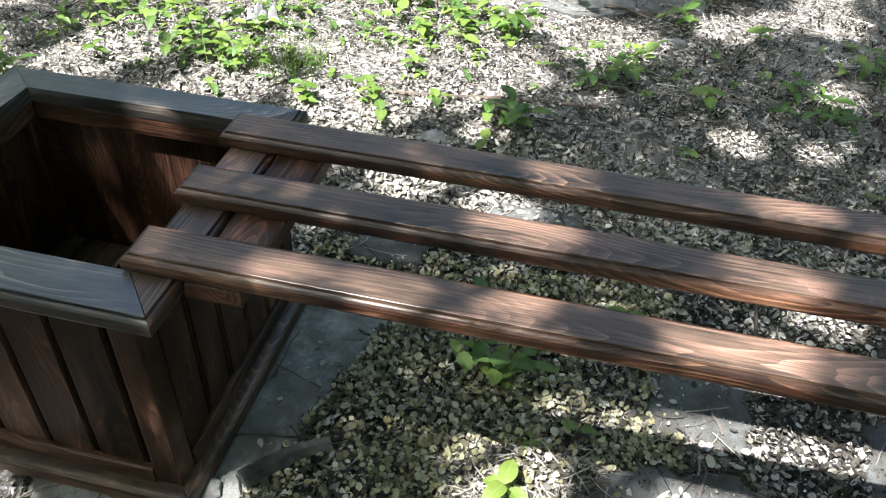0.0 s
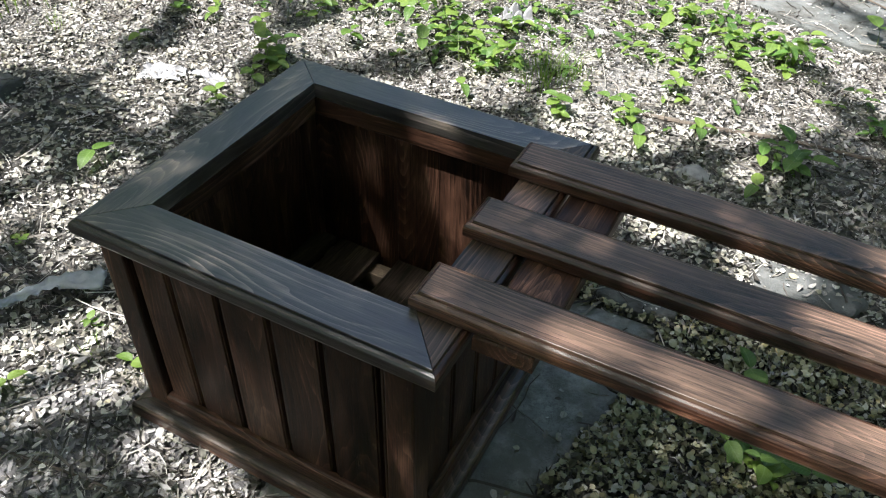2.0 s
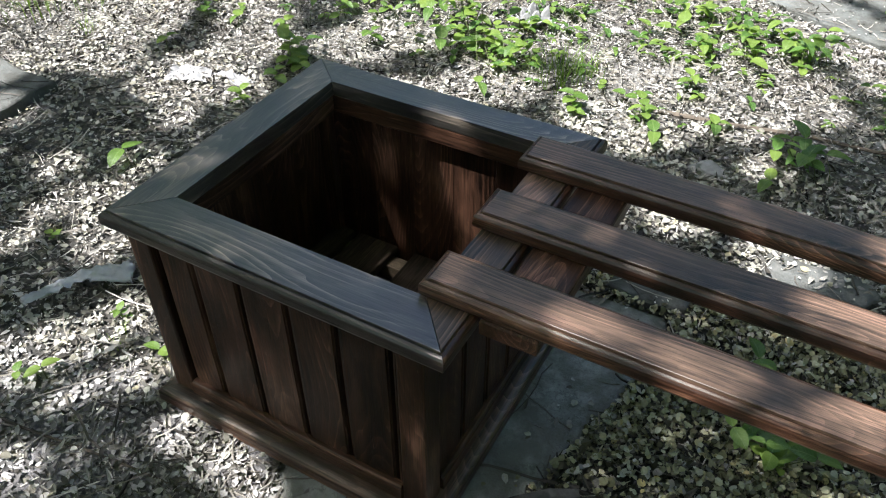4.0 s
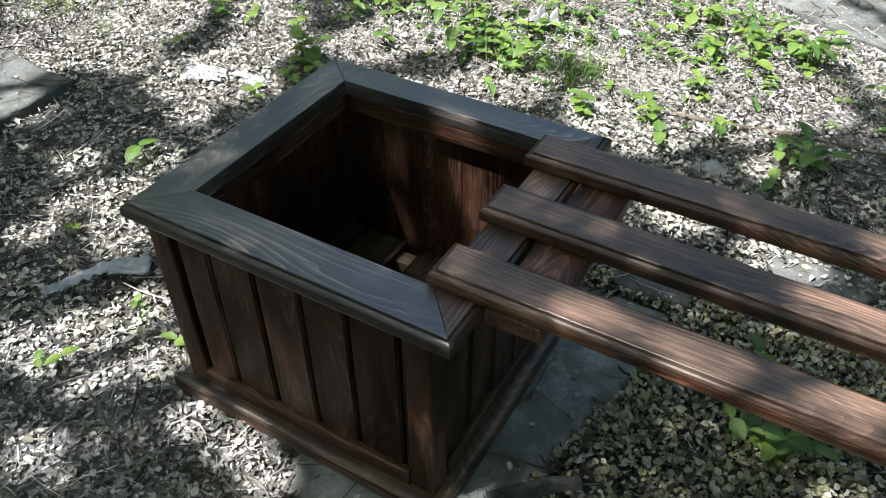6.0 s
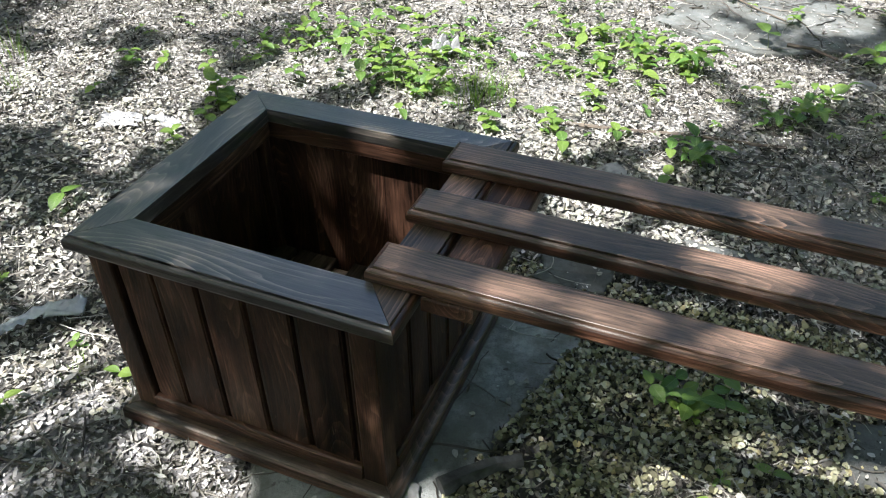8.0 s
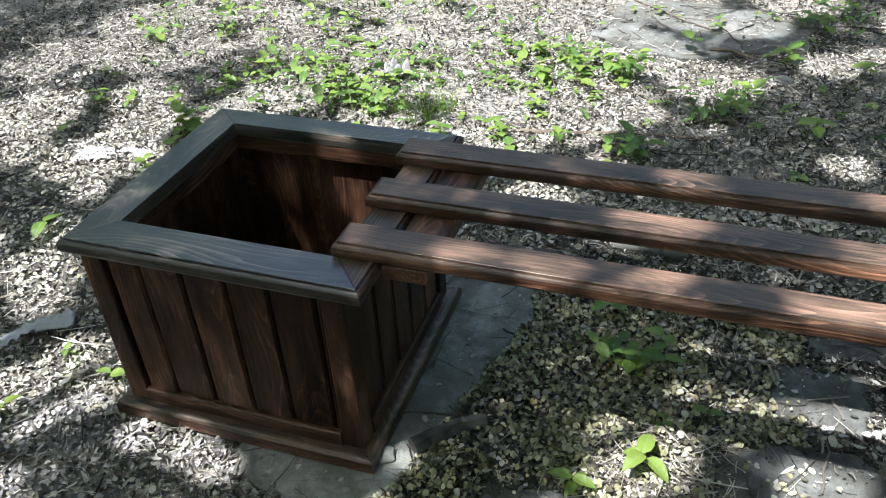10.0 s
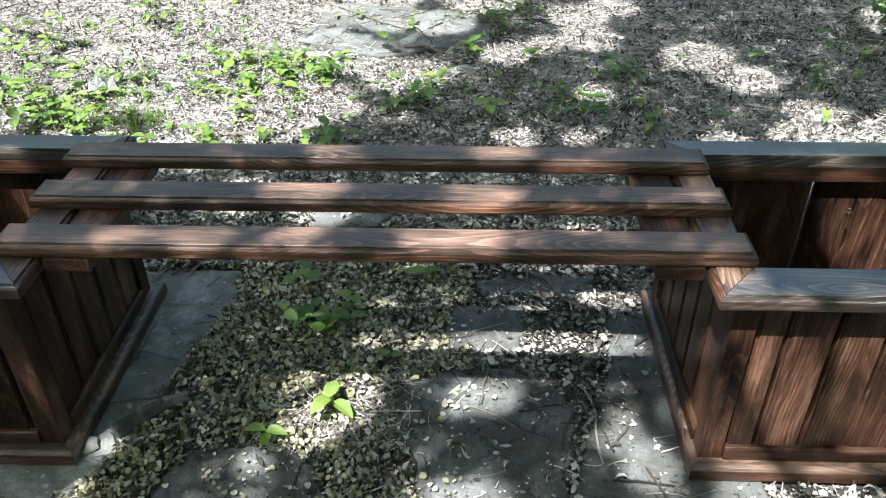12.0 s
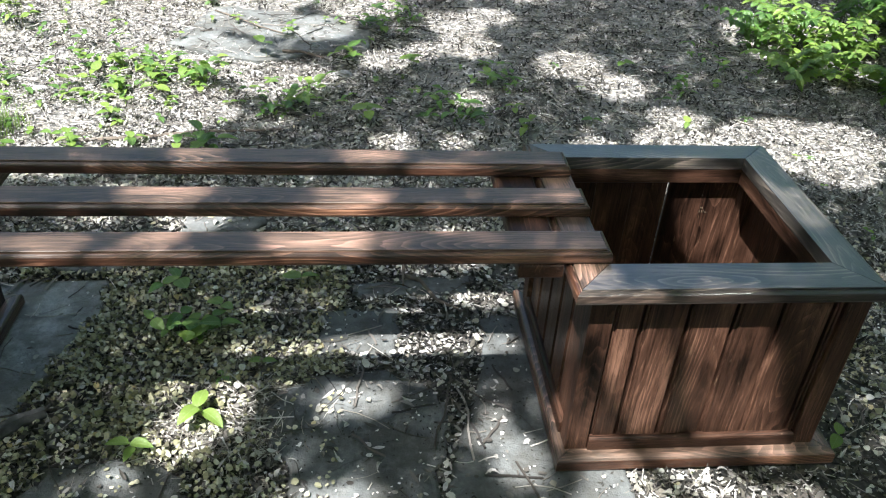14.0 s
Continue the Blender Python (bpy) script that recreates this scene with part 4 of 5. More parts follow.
def weed(x, y, stems, height, size, spread, seed, label, meshes):
    """A low leafy weed: several leaning stems, each with pairs of pointed leaves up to its tip."""
    rng = random.Random(seed)
    plant = thing("weed", pose(x, y, floor_at(x, y)[0]), label, "weed", "weeds in the litter")
    for _ in range(stems):
        az, lean = rng.uniform(0, 6.28), height * rng.uniform(0.15, 0.75)
        tall = height * rng.uniform(0.55, 1.1)
        root = Vector((rng.gauss(0, spread), rng.gauss(0, spread), -0.008))
        way = Vector((math.cos(az), math.sin(az), 0))
        path = [root + way * lean * s * s + Vector((0, 0, tall * s)) for s in (0.0, 0.25, 0.5, 0.75, 1.0)]
        bm, prev = bmesh.new(), None
        for i, p in enumerate(path):
            ring = [bm.verts.new(p + Vector((math.cos(a), math.sin(a), 0)) * 0.0016 * (1.1 - i / 6)) for a in (0, 2.09, 4.19)]
            if prev:
                for k in range(3):
                    bm.faces.new((prev[k], prev[(k + 1) % 3], ring[(k + 1) % 3], ring[k]))
            prev = ring
        stem = part("stem", mesh_of("stem", bm, STEM), plant)
        levels = rng.choice(((1.0,), (0.55, 1.0), (0.5, 1.0), (0.35, 0.7, 1.0)))
        turn = rng.uniform(0, 3.14)
        for level in levels:
            foot = root + way * lean * level * level + Vector((0, 0, tall * level - 0.001))
            turn += 1.57
            for side in (0, 3.14):
                if rng.random() < 0.1:
                    continue
                length = size * rng.uniform(0.55, 1.15) * (1.0 if level > 0.6 else 0.85)
                m = Matrix.Translation(foot) @ Euler((rng.uniform(-0.3, 0.3), rng.uniform(-0.55, 0.15), turn + side + rng.uniform(-0.4, 0.4))).to_matrix().to_4x4() @ Matrix.Diagonal((length, length, length, 1))
                part("leaf", rng.choice(meshes), stem, m)
    return plant


YOUNG, SUNNY, DARK = "clump of fresh green ovate leaves in the litter", "dense yellow-green leafy clump lit by the sun", "low deep green leafy weed among dead leaves"
def weeds(seed, rows):
    """Each row: x, y, stems, height, leaf length, spread, label."""
    for i, (x, y, stems, height, size, spread, label) in enumerate(rows):
        weed(x, y, stems + 3, height, size, spread * 1.2, seed + i, label, DEEP_BLADES + BLADES[:1] if label is DARK else BLADES + DEEP_BLADES[:1])


# behind the first planter
weeds(300, (
    (-0.64, 1.37, 9, .10, .050, .050, SUNNY), (-0.54, 1.35, 6, .08, .048, .040, SUNNY), (-0.70, 1.56, 7, .17, .056, .045, YOUNG), (-0.84, 1.50, 4, .10, .050, .05, YOUNG), (-1.06, 1.60, 5, .12, .050, .07, YOUNG),
    (-1.13, 1.47, 4, .09, .045, .06, YOUNG), (-0.93, 1.74, 4, .09, .045, .07, YOUNG), (-0.48, 1.80, 6, .07, .036, .07, DARK), (-0.42, 1.64, 6, .06, .036, .06, DARK), (-0.53, 1.66, 4, .06, .04, .05, SUNNY),
    (-0.03, 1.85, 7, .08, .052, .065, YOUNG), (-0.17, 1.92, 6, .07, .046, .06, YOUNG), (0.11, 1.78, 7, .08, .052, .060, YOUNG),
))
# in the middle of the clearing
weeds(320, (
    (0.03, 1.97, 5, .07, .044, .07, YOUNG), (-0.06, 1.70, 4, .05, .046, .05, SUNNY), (0.17, 1.92, 4, .07, .042, .06, DARK), (0.27, 1.82, 6, .10, .050, .035, YOUNG), (0.38, 1.245, 3, .075, .062, .022, DARK),
    (0.61, 1.64, 4, .11, .050, .030, YOUNG), (0.55, 1.58, 4, .06, .042, .04, DARK), (0.68, 1.70, 3, .08, .045, .03, YOUNG), (1.22, 1.62, 5, .07, .058, .045, DARK), (0.94, 2.44, 6, .09, .048, .07, DARK),
    (1.04, 2.55, 5, .08, .044, .07, DARK), (-1.09, 1.09, 4, .09, .052, .035, YOUNG), (-1.40, 1.98, 5, .12, .050, .09, YOUNG),
))
# further off, and under the bench
weeds(340, (
    (-1.10, 2.22, 5, .11, .046, .10, YOUNG), (-0.60, 2.36, 3, .20, .050, .04, YOUNG), (-0.95, 2.00, 4, .10, .046, .08, SUNNY), (-1.66, 1.72, 5, .11, .05, .09, YOUNG), (-0.30, 2.25, 4, .08, .042, .08, DARK),
    (-1.75, 2.25, 5, .12, .05, .10, YOUNG), (0.30, 2.95, 5, .09, .045, .10, YOUNG), (0.70, 2.85, 5, .09, .045, .09, YOUNG), (-0.60, 2.75, 5, .10, .045, .12, YOUNG), (1.40, 1.86, 4, .06, .045, .05, DARK),
    (2.18, 1.84, 4, .06, .045, .06, DARK), (2.44, 1.98, 5, .08, .045, .06, DARK), (0.455, 0.335, 2, .115, .046, .02, YOUNG), (0.53, 0.365, 3, .075, .050, .022, YOUNG),
))

# small seedlings between them: centre, spread, count, leaf length
rng = random.Random(5)
for cx, cy, sx, sy, count, size in ((-0.75, 1.70, 0.5, 0.3, 34, .034), (0.05, 1.60, 0.45, 0.25, 34, .032), (0.9, 1.75, 0.5, 0.35, 16, .034), (-0.2, 2.3, 0.9, 0.4, 30, .036), (1.7, 1.9, 0.5, 0.4, 12, .034), (-0.1, 1.33, 0.35, 0.08, 10, .034), (-1.5, 1.5, 0.3, 0.3, 10, .034), (2.3, 0.9, 0.3, 0.5, 8, .026)):
    for _ in range(count):
        px, py = rng.gauss(cx, sx * 0.7), rng.gauss(cy, sy * 0.7)
        if free(px, py):
            seedling(px, py, rng.choice((2, 2, 4)), size * rng.uniform(0.6, 1.2), size * rng.uniform(0.3, 1.0), rng.randrange(99999), meshes=rng.choice((BLADES, BLADES, DEEP_BLADES)))


def grass_tuft(x, y, r, height, count, seed):
    rng = random.Random(seed)
    bm = bmesh.new()
    for _ in range(count):
        a, d, lean = rng.uniform(0, 6.28), rng.random() * r, rng.uniform(0.2, 0.8)
        b = Vector((math.cos(a) * d, math.sin(a) * d, -0.005))
        way = Vector((math.cos(a + rng.uniform(-1, 1)), math.sin(a), 0)) * lean
        h = height * rng.uniform(0.5, 1.1)
        side = Vector((-way.y, way.x, 0)).normalized() * rng.uniform(0.001, 0.002)
        prev = None
        for i in range(5):
            s = i / 4
            c = b + Vector((way.x * s * s, way.y * s * s, s - 0.3 * s * s)) * h
            row = (bm.verts.new(c - side * (1 - s * 0.95)), bm.verts.new(c + side * (1 - s * 0.95)))
            if prev:
                bm.faces.new((prev[0], prev[1], row[1], row[0]))
            prev = row
    ob = new("grass_tuft", mesh_of("grass_tuft", bm, LEAF))
    ob.location = (x, y, floor_at(x, y)[0])
    return tagged(ob, "thin green grass tuft growing in the litter", "grass")


grass_tuft(-0.34, 1.37, 0.10, 0.15, 130, 1)
grass_tuft(-0.28, 1.42, 0.06, 0.11, 35, 2)
grass_tuft(-1.72, 1.95, 0.05, 0.16, 22, 3)
grass_tuft(-1.85, 0.92, 0.06, 0.07, 30, 4)
grass_tuft(-0.72, -0.02, 0.03, 0.05, 16, 5)
grass_tuft(-2.15, 0.95, 0.14, 0.17, 60, 6)
grass_tuft(-2.02, 1.10, 0.12, 0.15, 45, 7)
grass_tuft(-2.35, 1.15, 0.16, 0.18, 60, 8)


def shrub(x, y, stems, reach, height, leaf, seed, label, meshes):
    """A low shrub: arching stems, each with pairs of leaves along it."""
    rng = random.Random(seed)
    z = floor_at(x, y)[0]
    bush = thing("shrub", pose(x, y, z), label, "shrub", "shrubs at the edge of the clearing")
    for s in range(stems):
        az = rng.uniform(0, 6.28)
        out, top = reach * rng.uniform(0.45, 1.1), height * rng.uniform(0.6, 1.1)
        root = Vector((rng.uniform(-0.12, 0.12), rng.uniform(-0.12, 0.12), -0.01))
        way = Vector((math.cos(az), math.sin(az), 0))
        path = [root + way * out * (t ** 1.4) + Vector((0, 0, top * (1.55 * t - 0.6 * t * t))) for t in np.linspace(0, 1, 14)]
        bm, prev = bmesh.new(), None
        for i, p in enumerate(path):
            ring = [bm.verts.new(p + Vector((math.cos(a), math.sin(a), 0)) * 0.0030 * (1.15 - i / 14)) for a in (0, 2.09, 4.19)]
            if prev:
                for k in range(3):
                    bm.faces.new((prev[k], prev[(k + 1) % 3], ring[(k + 1) % 3], ring[k]))
            prev = ring
        branch = part("stem", mesh_of("stem", bm, STEM), bush)
        rest = bmesh.new() if s >= 11 else None
        for i in range(2, 14):
            for side in (-1, 1):
                if rng.random() < 0.12:
                    continue
                length = leaf * rng.uniform(0.75, 1.2)
                a = az + side * rng.uniform(0.7, 1.35) if i < 13 else az + side * 0.4
                m = Matrix.Translation(path[i] + Vector((0, 0, -0.001))) @ Euler((side * rng.uniform(-0.35, 0.35), rng.uniform(-0.3, 0.3), a)).to_matrix().to_4x4() @ Matrix.Diagonal((length, length, length, 1))
                shape = rng.choice(meshes)
                if rest is None:
                    part("leaf", shape, branch, m)
                else:
                    old = len(rest.verts)
                    rest.from_mesh(shape)
                    bmesh.ops.transform(rest, matrix=m, verts=list(rest.verts)[old:])
        if rest is not None:
            tagged(part("foliage", mesh_of("foliage", rest, shape.materials[0]), branch), kind="stuff")
    return bush


FRESH, DEEP = "low green shrub with paired oval leaves in the sun", "dense deep green shrub with pointed leaves"
for x, y, stems, reach, height, leaf, label, meshes in (
        (2.78, 2.18, 11, 0.34, 0.22, .075, FRESH, BLADES), (3.05, 2.45, 12, 0.36, 0.26, .078, FRESH, BLADES), (3.10, 2.02, 9, 0.30, 0.20, .075, FRESH, BLADES), (2.80, 2.66, 9, 0.34, 0.22, .07, DEEP, DEEP_BLADES),
        (3.45, 2.30, 13, 0.42, 0.42, .085, DEEP, DEEP_BLADES), (3.42, 1.78, 13, 0.38, 0.36, .088, DEEP, DEEP_BLADES), (3.85, 2.05, 13, 0.45, 0.5, .09, DEEP, DEEP_BLADES), (3.28, 1.36, 11, 0.32, 0.24, .088, FRESH, BLADES),
        (3.62, 1.35, 10, 0.34, 0.34, .085, DEEP, DEEP_BLADES), (4.0, 2.7, 13, 0.5, 0.5, .09, DEEP, DEEP_BLADES), (3.4, 2.9, 12, 0.45, 0.4, .085, DEEP, DEEP_BLADES), (2.96, 1.25, 9, 0.26, 0.20, .080, FRESH, BLADES), (3.14, 1.48, 9, 0.28, 0.22, .082, FRESH, BLADES), (3.22, 1.10, 8, 0.28, 0.20, .082, FRESH, BLADES), (3.02, 0.98, 4, 0.20, 0.14, .085, FRESH, BLADES)):
    shrub(x + (0.01 if y < 1.6 else -0.03), y - 0.24, int(stems * 1.6), reach, height, leaf * (0.68 if y < 1.6 else 0.60), int(x * 100 + y * 10), label, meshes + DEEP_BLADES if y < 1.6 else meshes)


stick([(3.30, 2.12, 0.62), (3.40, 1.95, 0.42), (3.50, 1.80, 0.20), (3.58, 1.70, 0.006)], 0.007, 0.011, "pale dry stem leaning in the shrubs")
stick([(3.12, 1.22, 0.26), (3.02, 1.08, 0.14), (2.95, 0.98, 0.05), (2.92, 0.94, 0.004)], 0.0022, 0.004, "thin dry stalk leaning against a shrub")
stick([(2.38, 1.62, 0.006), (2.48, 1.56, 0.012), (2.60, 1.57, 0.006)], 0.004, 0.003, "thin pale fallen twig")

# ---- unseen trees, added so that their crowns shade the clearing ----
# openings set in the leaves to shape the sun patches on the ground, centre and radius
GAPS = [(-1.62, 1.77, .30), (-1.20, 2.11, .30), (-0.77, 2.18, .35), (-0.42, 1.91, .30), (-0.22, 2.27, .35), (-0.84, 1.84, .30), (-0.16, 1.62, .20), (0.0, 2.46, .30), (0.2, 1.68, .18), (0.46, 2.5, .18),
        (0.32, 1.56, .12), (0.98, 2.09, .12), (0.89, 2.76, .20), (1.32, 2.53, .14), (-1.93, 1.99, .20), (-1.01, 1.28, .14), (-1.3, 1.14, .15), (0.47, 1.96, .12), (1.77, 2.06, .15), (1.9, 1.86, .13),
        (2.0, 1.35, .15), (2.41, 1.35, .22), (2.5, 1.2, .15), (2.85, 1.03, .14), (2.07, 1.56, .10), (1.35, 2.27, .13), (2.9, 2.46, .3), (3.47, 2.26, .12), (2.95, 2.12, .2), (3.1, 2.42, .2), (2.78, 2.28, .15), (3.28, 1.59, .15), (3.12, 1.28, .15)]
GAPS += [(-1.89, 0.7, .13), (-1.85, 0.94, .2), (-1.77, 1.08, .2), (-1.35, 0.85, .15), (-1.2, 0.88, .12), (-1.15, 0.27, .07), (-1.32, 0.35, .06), (-1.19, 0.2, .05), (-1.03, 0.2, .06), (-1.16, 0.09, .05),
         (-0.70, 0.0, .12), (-0.80, -0.11, .09), (-0.90, -0.16, .06), (-0.62, -0.04, .06), (-0.72, -0.15, .06), (-1.0, 0.27, .07), (-1.07, 0.31, .08), (-1.13, 0.46, .06), (-0.97, 0.19, .07), (-0.60, 0.03, .05), (-0.45, -0.12, .045), (-0.33, -0.12, .05), (-0.25, -0.15, .04), (-0.62, 0.12, .06)]
GAPS += [(0.54, 0.12, .105), (0.51, 0.03, .06), (0.84, 0.14, .042), (0.895, 0.115, .036), (0.815, 0.095, .026), (0.94, 0.155, .022), (1.14, 0.02, .035), (1.2, -0.06, .055), (0.78, -0.14, .045), (0.87, -0.14, .05), (1.17, 0.08, .032), (1.19, 0.0, .035), (0.41, -0.06, .025), (0.10, -0.03, .022), (0.09, -0.15, .026), (1.4, -0.12, .08),
         (1.53, -0.13, .08), (1.35, -0.16, .06), (1.41, 0.145, .055), (1.92, 0.39, .07)]
GAPS += [(-0.06, 0.555, .055), (1.79, 0.535, .06), (1.84, 0.44, .05), (1.82, 0.49, .05), (1.86, 0.40, .035), (1.75, 0.55, .04), (0.6, 1.85, .18), (-0.1, 1.30, .20), (0.25, 2.08, .22), (0.7, 2.45, .16), (1.5, 2.65, .12), (0.30, 1.20, .06), (0.15, 0.95, .10), (-0.5, 0.75, .12), (-0.65, 1.05, .16), (0.40, 0.86, .09), (1.15, 0.72, .09), (1.5, 1.15, .10)]
GAPS += [(-0.5, 1.3, .16), (0.15, 1.45, .17), (-0.9, 1.5, .2), (-0.4, 2.8, .4), (0.3, 3.0, .4), (-1.0, 2.6, .4), (0.95, 3.2, .3), (0.0, 1.78, .2), (-0.55, 1.62, .2), (-1.6, 2.4, .35), (-2.0, 1.5, .25), (1.75, 3.0, .12), (1.2, 1.35, .05), (1.3, 1.7, .07), (1.7, 1.3, .09), (1.0, 1.35, .07), (1.15, 2.2, .09), (1.9, 1.1, .09), (2.2, 1.0, .09), (1.65, 0.95, .07), (2.28, 0.22, .045), (2.3, 0.55, .04), (2.02, 0.5, .07), (2.65, 0.8, .12), (2.04, -0.24, .04)]
GAPS += [(1.37, 0.03, .080), (1.455, 0.05, .070), (1.50, 0.085, .04), (1.645, 0.035, .075), (1.69, 0.06, .055), (1.72, -0.02, .05)]
GAPS += [(2.65, 1.38, .16), (2.76, 1.20, .12), (-0.64, -0.32, .045), (1.45, -0.17, .07), (1.60, -0.18, .08), (1.72, -0.20, .06), (-1.96, 0.8, .18), (-1.75, 0.84, .14), (-1.62, 0.84, .10), (-1.84, 0.6, .12), (-1.65, 0.45, .08), (-1.42, 0.84, .12), (-1.28, 0.97, .12), (-1.15, 0.88, .09), (-1.42, 1.29, .14), (-2.15, 1.0, .2), (-1.21, 0.68, .07), (2.25, 1.32, .16)]
SLOPE = (SUN_K.x / SUN_K.z, SUN_K.y / SUN_K.z)


# narrow openings set to put sun patches on the slats of the seat
SLITS = [(0.37, 0.235, .06, .026), (0.49, 0.235, .075, .030), (0.66, 0.24, .045, .026), (0.95, 0.24, .10, .047), (0.66, 0.40, .085, .047), (1.0, 0.40, .075, .040), (1.41, 0.40, .045, .018), (0.69, 0.56, .055, .047), (1.05, 0.56, .070, .038),
         (0.98, 0.315, .20, .047), (1.18, 0.315, .08, .047), (1.20, 0.49, .09, .047), (0.68, 0.295, .10, .030)]


def shaded(u, v):
    for gx_, gy_, r in GAPS:
        if (u - gx_) ** 2 + (v - gy_) ** 2 < (r + 0.008) ** 2:
            return False
    for gx_, gy_, r, deep in SLITS:
        if ((u - gx_) / (r + 0.006)) ** 2 + ((v - gy_) / deep) ** 2 < 1:
            return False
    return True


def tree(x, y, height, r, reach, seed, label):
    """A tapered trunk with limbs that carry a flat-bottomed crown of separate leaves."""
    rng = random.Random(seed)
    base = thing("tree", pose(x, y, ground_height(x, y) - 0.05), label, "tree", "trees round the clearing")

    def limb(name, pts, r0, r1, parent):
        bm, prev = bmesh.new(), None
        for i, p in enumerate(pts):
            d = (pts[min(i + 1, len(pts) - 1)] - pts[max(i - 1, 0)]).normalized()
            a = d.orthogonal().normalized()
            b = d.cross(a)
            rad = r0 + (r1 - r0) * i / (len(pts) - 1)
            ring = [bm.verts.new(p + (a * math.cos(t) + b * math.sin(t)) * rad) for t in np.linspace(0, 6.2832, 9)[:-1]]
            if prev:
                for k in range(8):
                    bm.faces.new((prev[k], prev[(k + 1) % 8], ring[(k + 1) % 8], ring[k]))
            prev = ring
        return part(name, mesh_of(name, bm, BARK), parent)

    limb("trunk", [Vector((0.04 * math.sin(i * 1.3), 0.04 * math.cos(i * 1.7), height * i / 7)) for i in range(8)], r, r * 0.45, base)
    for k, (tx, ty, tz) in enumerate(reach):
        start = Vector((0, 0, height * (0.62 + 0.05 * k)))
        end = Vector((tx - x, ty - y, tz))
        mid = start.lerp(end, 0.5) + Vector((0, 0, 0.35))
        limb("limb", [start, start.lerp(mid, 0.5) + Vector((rng.uniform(-.1, .1), rng.uniform(-.1, .1), 0.1)), mid, mid.lerp(end, 0.5), end], r * 0.35, 0.018, base)
    return base


def crown(parent, area, count, low, high, seed):
    """Separate leaves over a stretch of ground as the sun sees it, left out at the set openings."""
    rng = random.Random(seed)
    vs, fs = [], []
    u0, u1, v0, v1 = area
    org = parent.matrix_basis.translation
    for _ in range(count):
        u, v = rng.uniform(u0, u1), rng.uniform(v0, v1)
        if not shaded(u, v):
            continue
        edge = min(u + 3.2, 5.2 - u, v + 1.2, 3.7 - v) / 0.8
        if edge < 1 and 0.5 + 0.7 * noise.noise((u * 1.4, v * 1.4, 2.0)) + 0.4 * noise.noise((u * 4.0, v * 4.0, 5.0)) > 0.25 + edge:
            continue
        z = rng.uniform(low, high)
        c = Vector((u + SLOPE[0] * z, v + SLOPE[1] * z, z)) - org
        m = Euler((rng.gauss(0, 0.45), rng.gauss(0, 0.45), rng.uniform(0, 6.28))).to_matrix()
        l, wd = rng.uniform(0.034, 0.06), rng.uniform(0.022, 0.038)
        k = len(vs)
        for p in ((-l / 2, 0, 0), (0, -wd / 2, 0.006), (l * 0.28, -wd * 0.4, 0.003), (l / 2, 0, -0.008), (l * 0.28, wd * 0.4, 0.003), (0, wd / 2, 0.006)):
            q = m @ Vector(p) + c
            vs.append(tuple(q))
        fs += [(k, k + 1, k + 2, k + 3), (k, k + 3, k + 4, k + 5)]
    data = bpy.data.meshes.new("crown")
    data.from_pydata(vs, [], fs)
    data.materials.append(LEAF_DEEP)
    part("crown", data, parent)


def wide_crown(parent, area, count, low, high, seed):
    """The looser rest of the crowns, round the clearing, in sprays with gaps of their own."""
    rng = random.Random(seed)
    vs, fs = [], []
    org = parent.matrix_basis.translation
    for _ in range(count):
        u, v = rng.uniform(area[0], area[1]), rng.uniform(area[2], area[3])
        if -3.1 < u < 5.0 and -1.1 < v < 3.6 or noise.noise((u * 0.9, v * 0.9, seed)) + 0.6 * noise.noise((u * 2.6, v * 2.6, seed)) > 0.18:
            continue
        z = rng.uniform(low, high)
        c = Vector((u + SLOPE[0] * z, v + SLOPE[1] * z, z)) - org
        m = Euler((rng.gauss(0, 0.45), rng.gauss(0, 0.45), rng.uniform(0, 6.28))).to_matrix()
        l, wd = rng.uniform(0.08, 0.16), rng.uniform(0.06, 0.10)
        k = len(vs)
        vs.extend(tuple(m @ Vector(p) + c) for p in ((-l / 2, 0, 0), (0, -wd / 2, 0.008), (l / 2, 0, -0.01), (0, wd / 2, 0.008)))
        fs.append((k, k + 1, k + 2, k + 3))
    data = bpy.data.meshes.new("crown")
    data.from_pydata(vs, [], fs)
    data.materials.append(LEAF_DEEP)
    part("crown", data, parent)


ELM = "tall unseen elm with a grey trunk and a leafy crown opened for sun patches"
t1 = tree(-2.6, -3.4, 5.0, 0.17, [(-1.9, -1.6, 4.6), (-1.2, -2.2, 4.4), (-0.6, -1.5, 4.7), (-2.9, -0.8, 4.6)], 1, ELM)
crown(t1, (-3.2, 0.1, -1.2, 1.4), 46000, 3.9, 4.9, 1)
t2 = tree(1.6, -3.8, 5.2, 0.19, [(0.0, -1.8, 4.6), (1.0, -1.6, 4.5), (2.2, -1.3, 4.6), (-0.6, -2.4, 4.4)], 2, ELM)
crown(t2, (0.1, 4.9, -1.2, 1.4), 66000, 3.9, 4.9, 2)
t3 = tree(-3.9, 1.2, 5.4, 0.15, [(-2.9, 0.6, 4.9), (-2.2, 0.2, 4.7), (-1.6, 0.9, 4.8)], 3, ELM)
crown(t3, (-3.2, 0.6, 1.4, 3.4), 20000, 4.2, 5.2, 3)
t4 = tree(4.6, -1.4, 5.4, 0.16, [(2.4, 0.2, 4.8), (1.2, 0.4, 4.7), (3.4, -0.4, 4.8), (1.9, 0.9, 4.9)], 4, ELM)
crown(t4, (0.6, 5.2, 1.4, 3.8), 46000, 4.2, 5.2, 4)
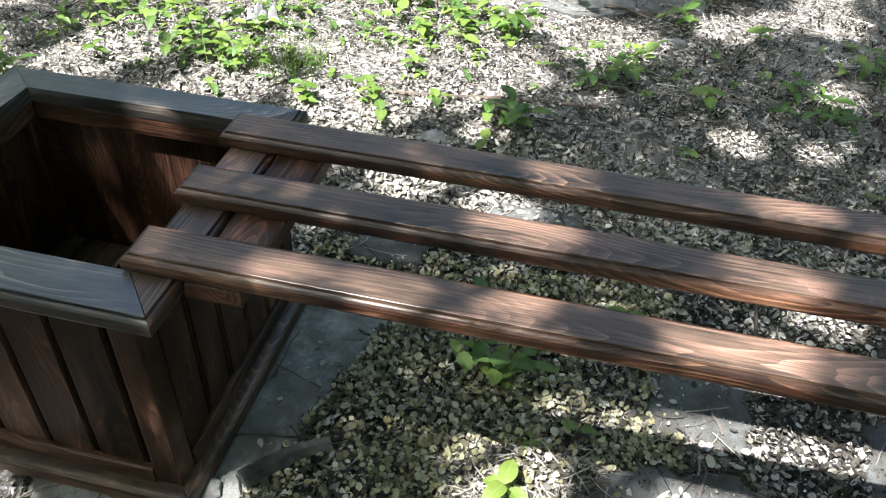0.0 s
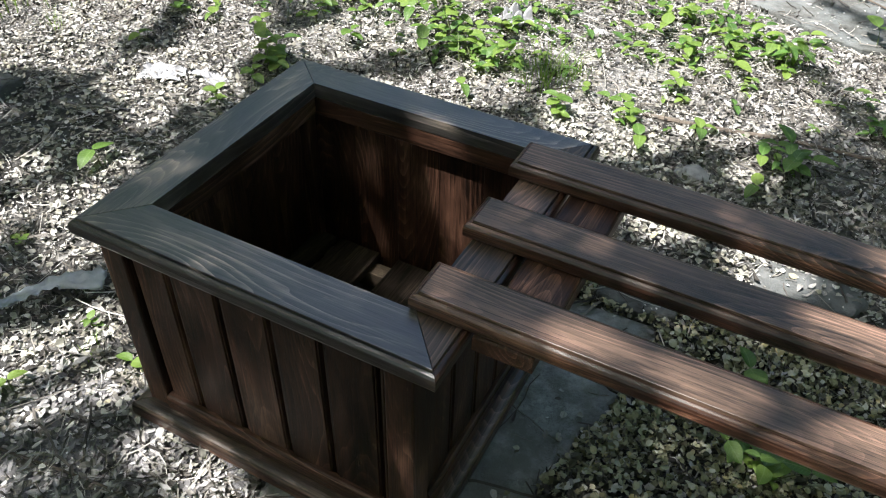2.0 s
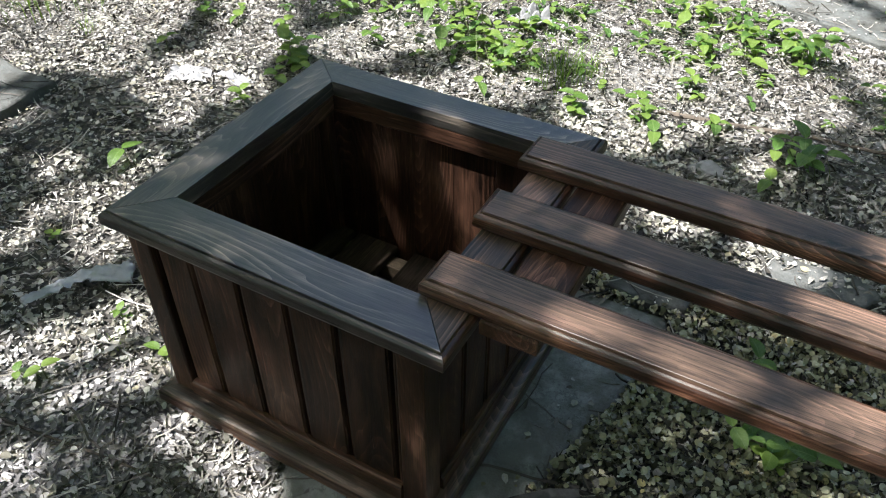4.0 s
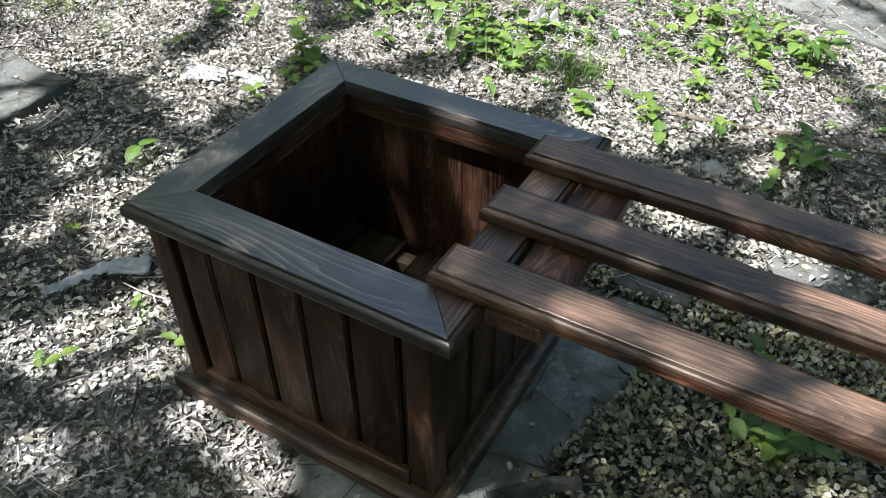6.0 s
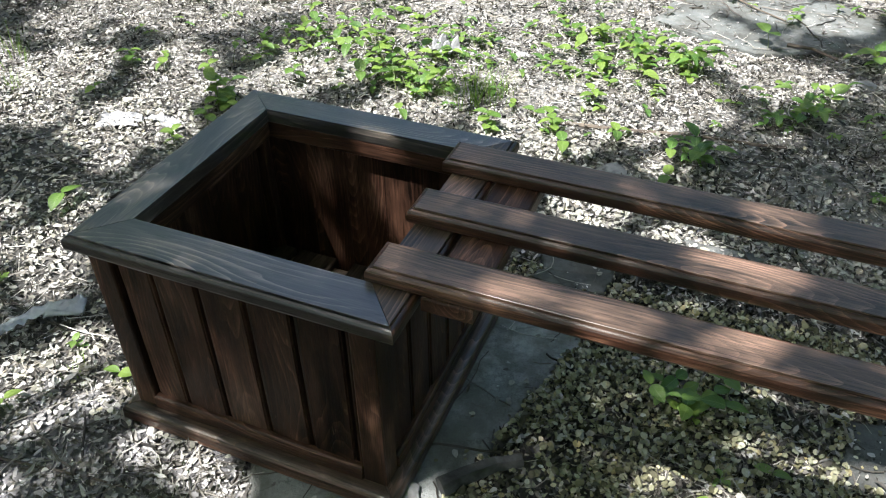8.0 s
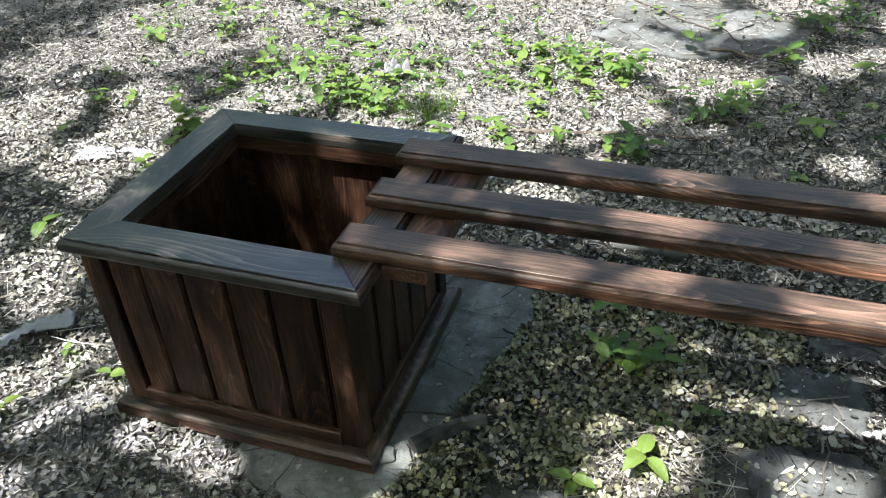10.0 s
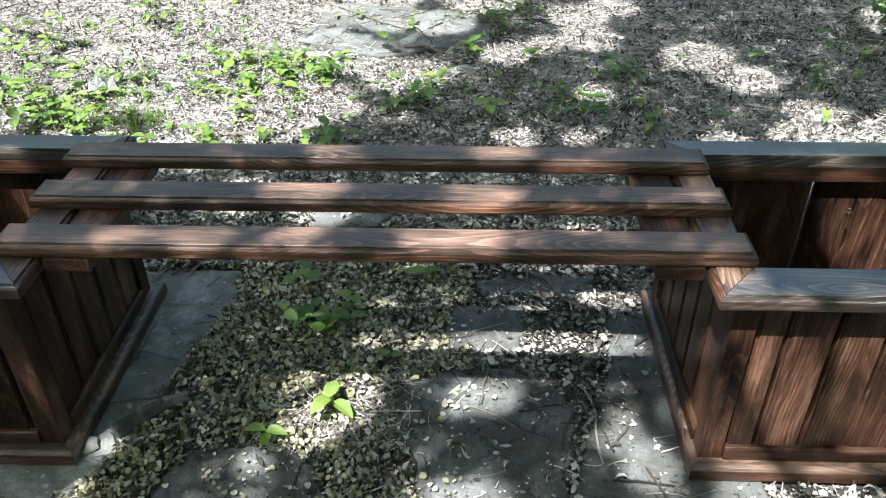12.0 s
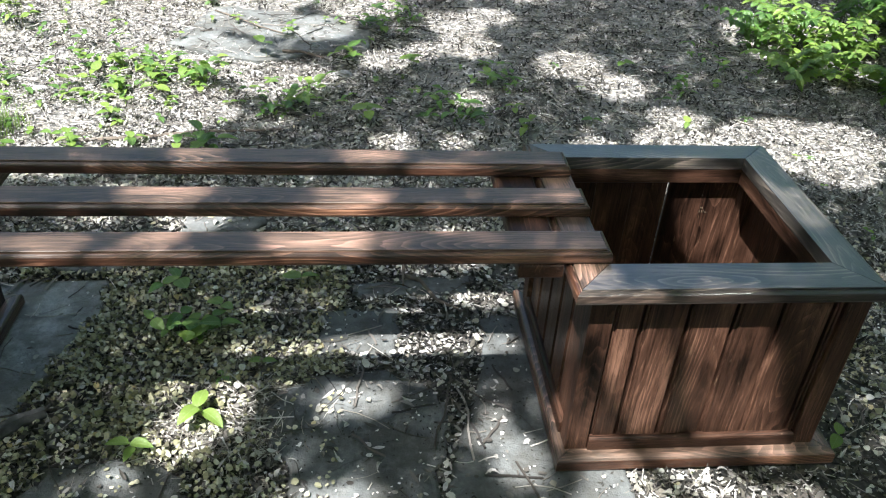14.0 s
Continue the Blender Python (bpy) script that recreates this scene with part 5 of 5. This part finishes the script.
wide_crown(t1, (-7.0, 1.0, -5.0, 0.5), 16000, 3.9, 5.2, 5)
wide_crown(t2, (1.0, 8.0, -5.0, 0.5), 16000, 3.9, 5.2, 6)
wide_crown(t3, (-7.0, 1.0, 0.5, 4.2), 9000, 4.2, 5.4, 7)
wide_crown(t4, (1.0, 9.0, 0.5, 4.4), 12000, 4.2, 5.4, 8)


def far_tree(x, y, height, seed):
    """An unseen tree added further off to block and tint low sky light: trunk and a ragged crown of leaf sprays."""
    rng = random.Random(seed)
    base = tree(x, y, height * 0.75, 0.16, [(x + rng.uniform(-1.2, 1.2), y + rng.uniform(-1.2, 1.2), height * rng.uniform(0.6, 0.8)) for _ in range(4)], seed, "unseen woodland tree with a full green crown, added to block low sky")
    vs, fs = [], []
    sprays = [Vector((rng.gauss(0, 1.0), rng.gauss(0, 0.8), rng.uniform(height * 0.22, height))) for _ in range(int(15 * height))]
    for c in sprays:
        for _ in range(45):
            p = c + Vector((rng.gauss(0, 0.32), rng.gauss(0, 0.32), rng.gauss(0, 0.25)))
            m = Euler((rng.gauss(0, 0.6), rng.gauss(0, 0.6), rng.uniform(0, 6.28))).to_matrix()
            l, wd = rng.uniform(0.12, 0.20), rng.uniform(0.08, 0.14)
            k = len(vs)
            vs.extend(tuple(m @ Vector(q) + p) for q in ((-l / 2, 0, 0), (0, -wd / 2, 0.01), (l / 2, 0, -0.01), (0, wd / 2, 0.01)))
            fs.append((k, k + 1, k + 2, k + 3))
    data = bpy.data.meshes.new("crown")
    data.from_pydata(vs, [], fs)
    data.materials.append(LEAF_DEEP)
    part("crown", data, base)


for i, (x, y, h) in enumerate(((-6.2, 6.6, 5.0), (-3.8, 9.2, 4.2), (-0.6, 10.0, 4.2), (2.6, 9.4, 4.0), (5.4, 8.2, 4.2), (8.4, 4.6, 5.5), (-8.5, 2.6, 8.5), (7.6, -2.2, 7.5), (8.4, 1.2, 8.0), (6.8, 6.4, 5.0),
                             (-6.6, -1.4, 6.5), (-7.2, 4.6, 7.5), (0.2, -8.0, 4.4), (4.6, -7.4, 4.2), (-4.6, -7.4, 4.2), (-5.0, 8.0, 4.4), (-7.8, 0.4, 8.0))):
    far_tree(x, y, h, 40 + i)


def thicket(r0, r1, height, count, seed):
    """Unseen dense undergrowth, added all round the clearing to cut low sky light."""
    rng = random.Random(seed)
    vs, fs = [], []
    for _ in range(count):
        a, d = rng.uniform(0, 6.2832), rng.uniform(r0, r1)
        x, y = 0.7 + d * math.cos(a), 0.8 + d * math.sin(a)
        top = height * (0.75 + 0.5 * noise.noise((x * 0.6, y * 0.6, 3.0)))
        c = Vector((x, y, rng.uniform(0.0, top)))
        m = Euler((rng.gauss(0, 0.7), rng.gauss(0, 0.7), rng.uniform(0, 6.28))).to_matrix()
        l, wd = rng.uniform(0.10, 0.20), rng.uniform(0.07, 0.13)
        k = len(vs)
        vs.extend(tuple(m @ Vector(q) + c) for q in ((-l / 2, 0, 0), (0, -wd / 2, 0.01), (l / 2, 0, -0.01), (0, wd / 2, 0.01)))
        fs.append((k, k + 1, k + 2, k + 3))
    data = bpy.data.meshes.new("undergrowth")
    data.from_pydata(vs, [], fs)
    data.materials.append(LEAF_DEEP)
    return tagged(new("undergrowth", data), "unseen dense green undergrowth added round the clearing to cut low sky light", "undergrowth", kind="stuff")


thicket(6.0, 9.0, 3.2, 70000, 90)
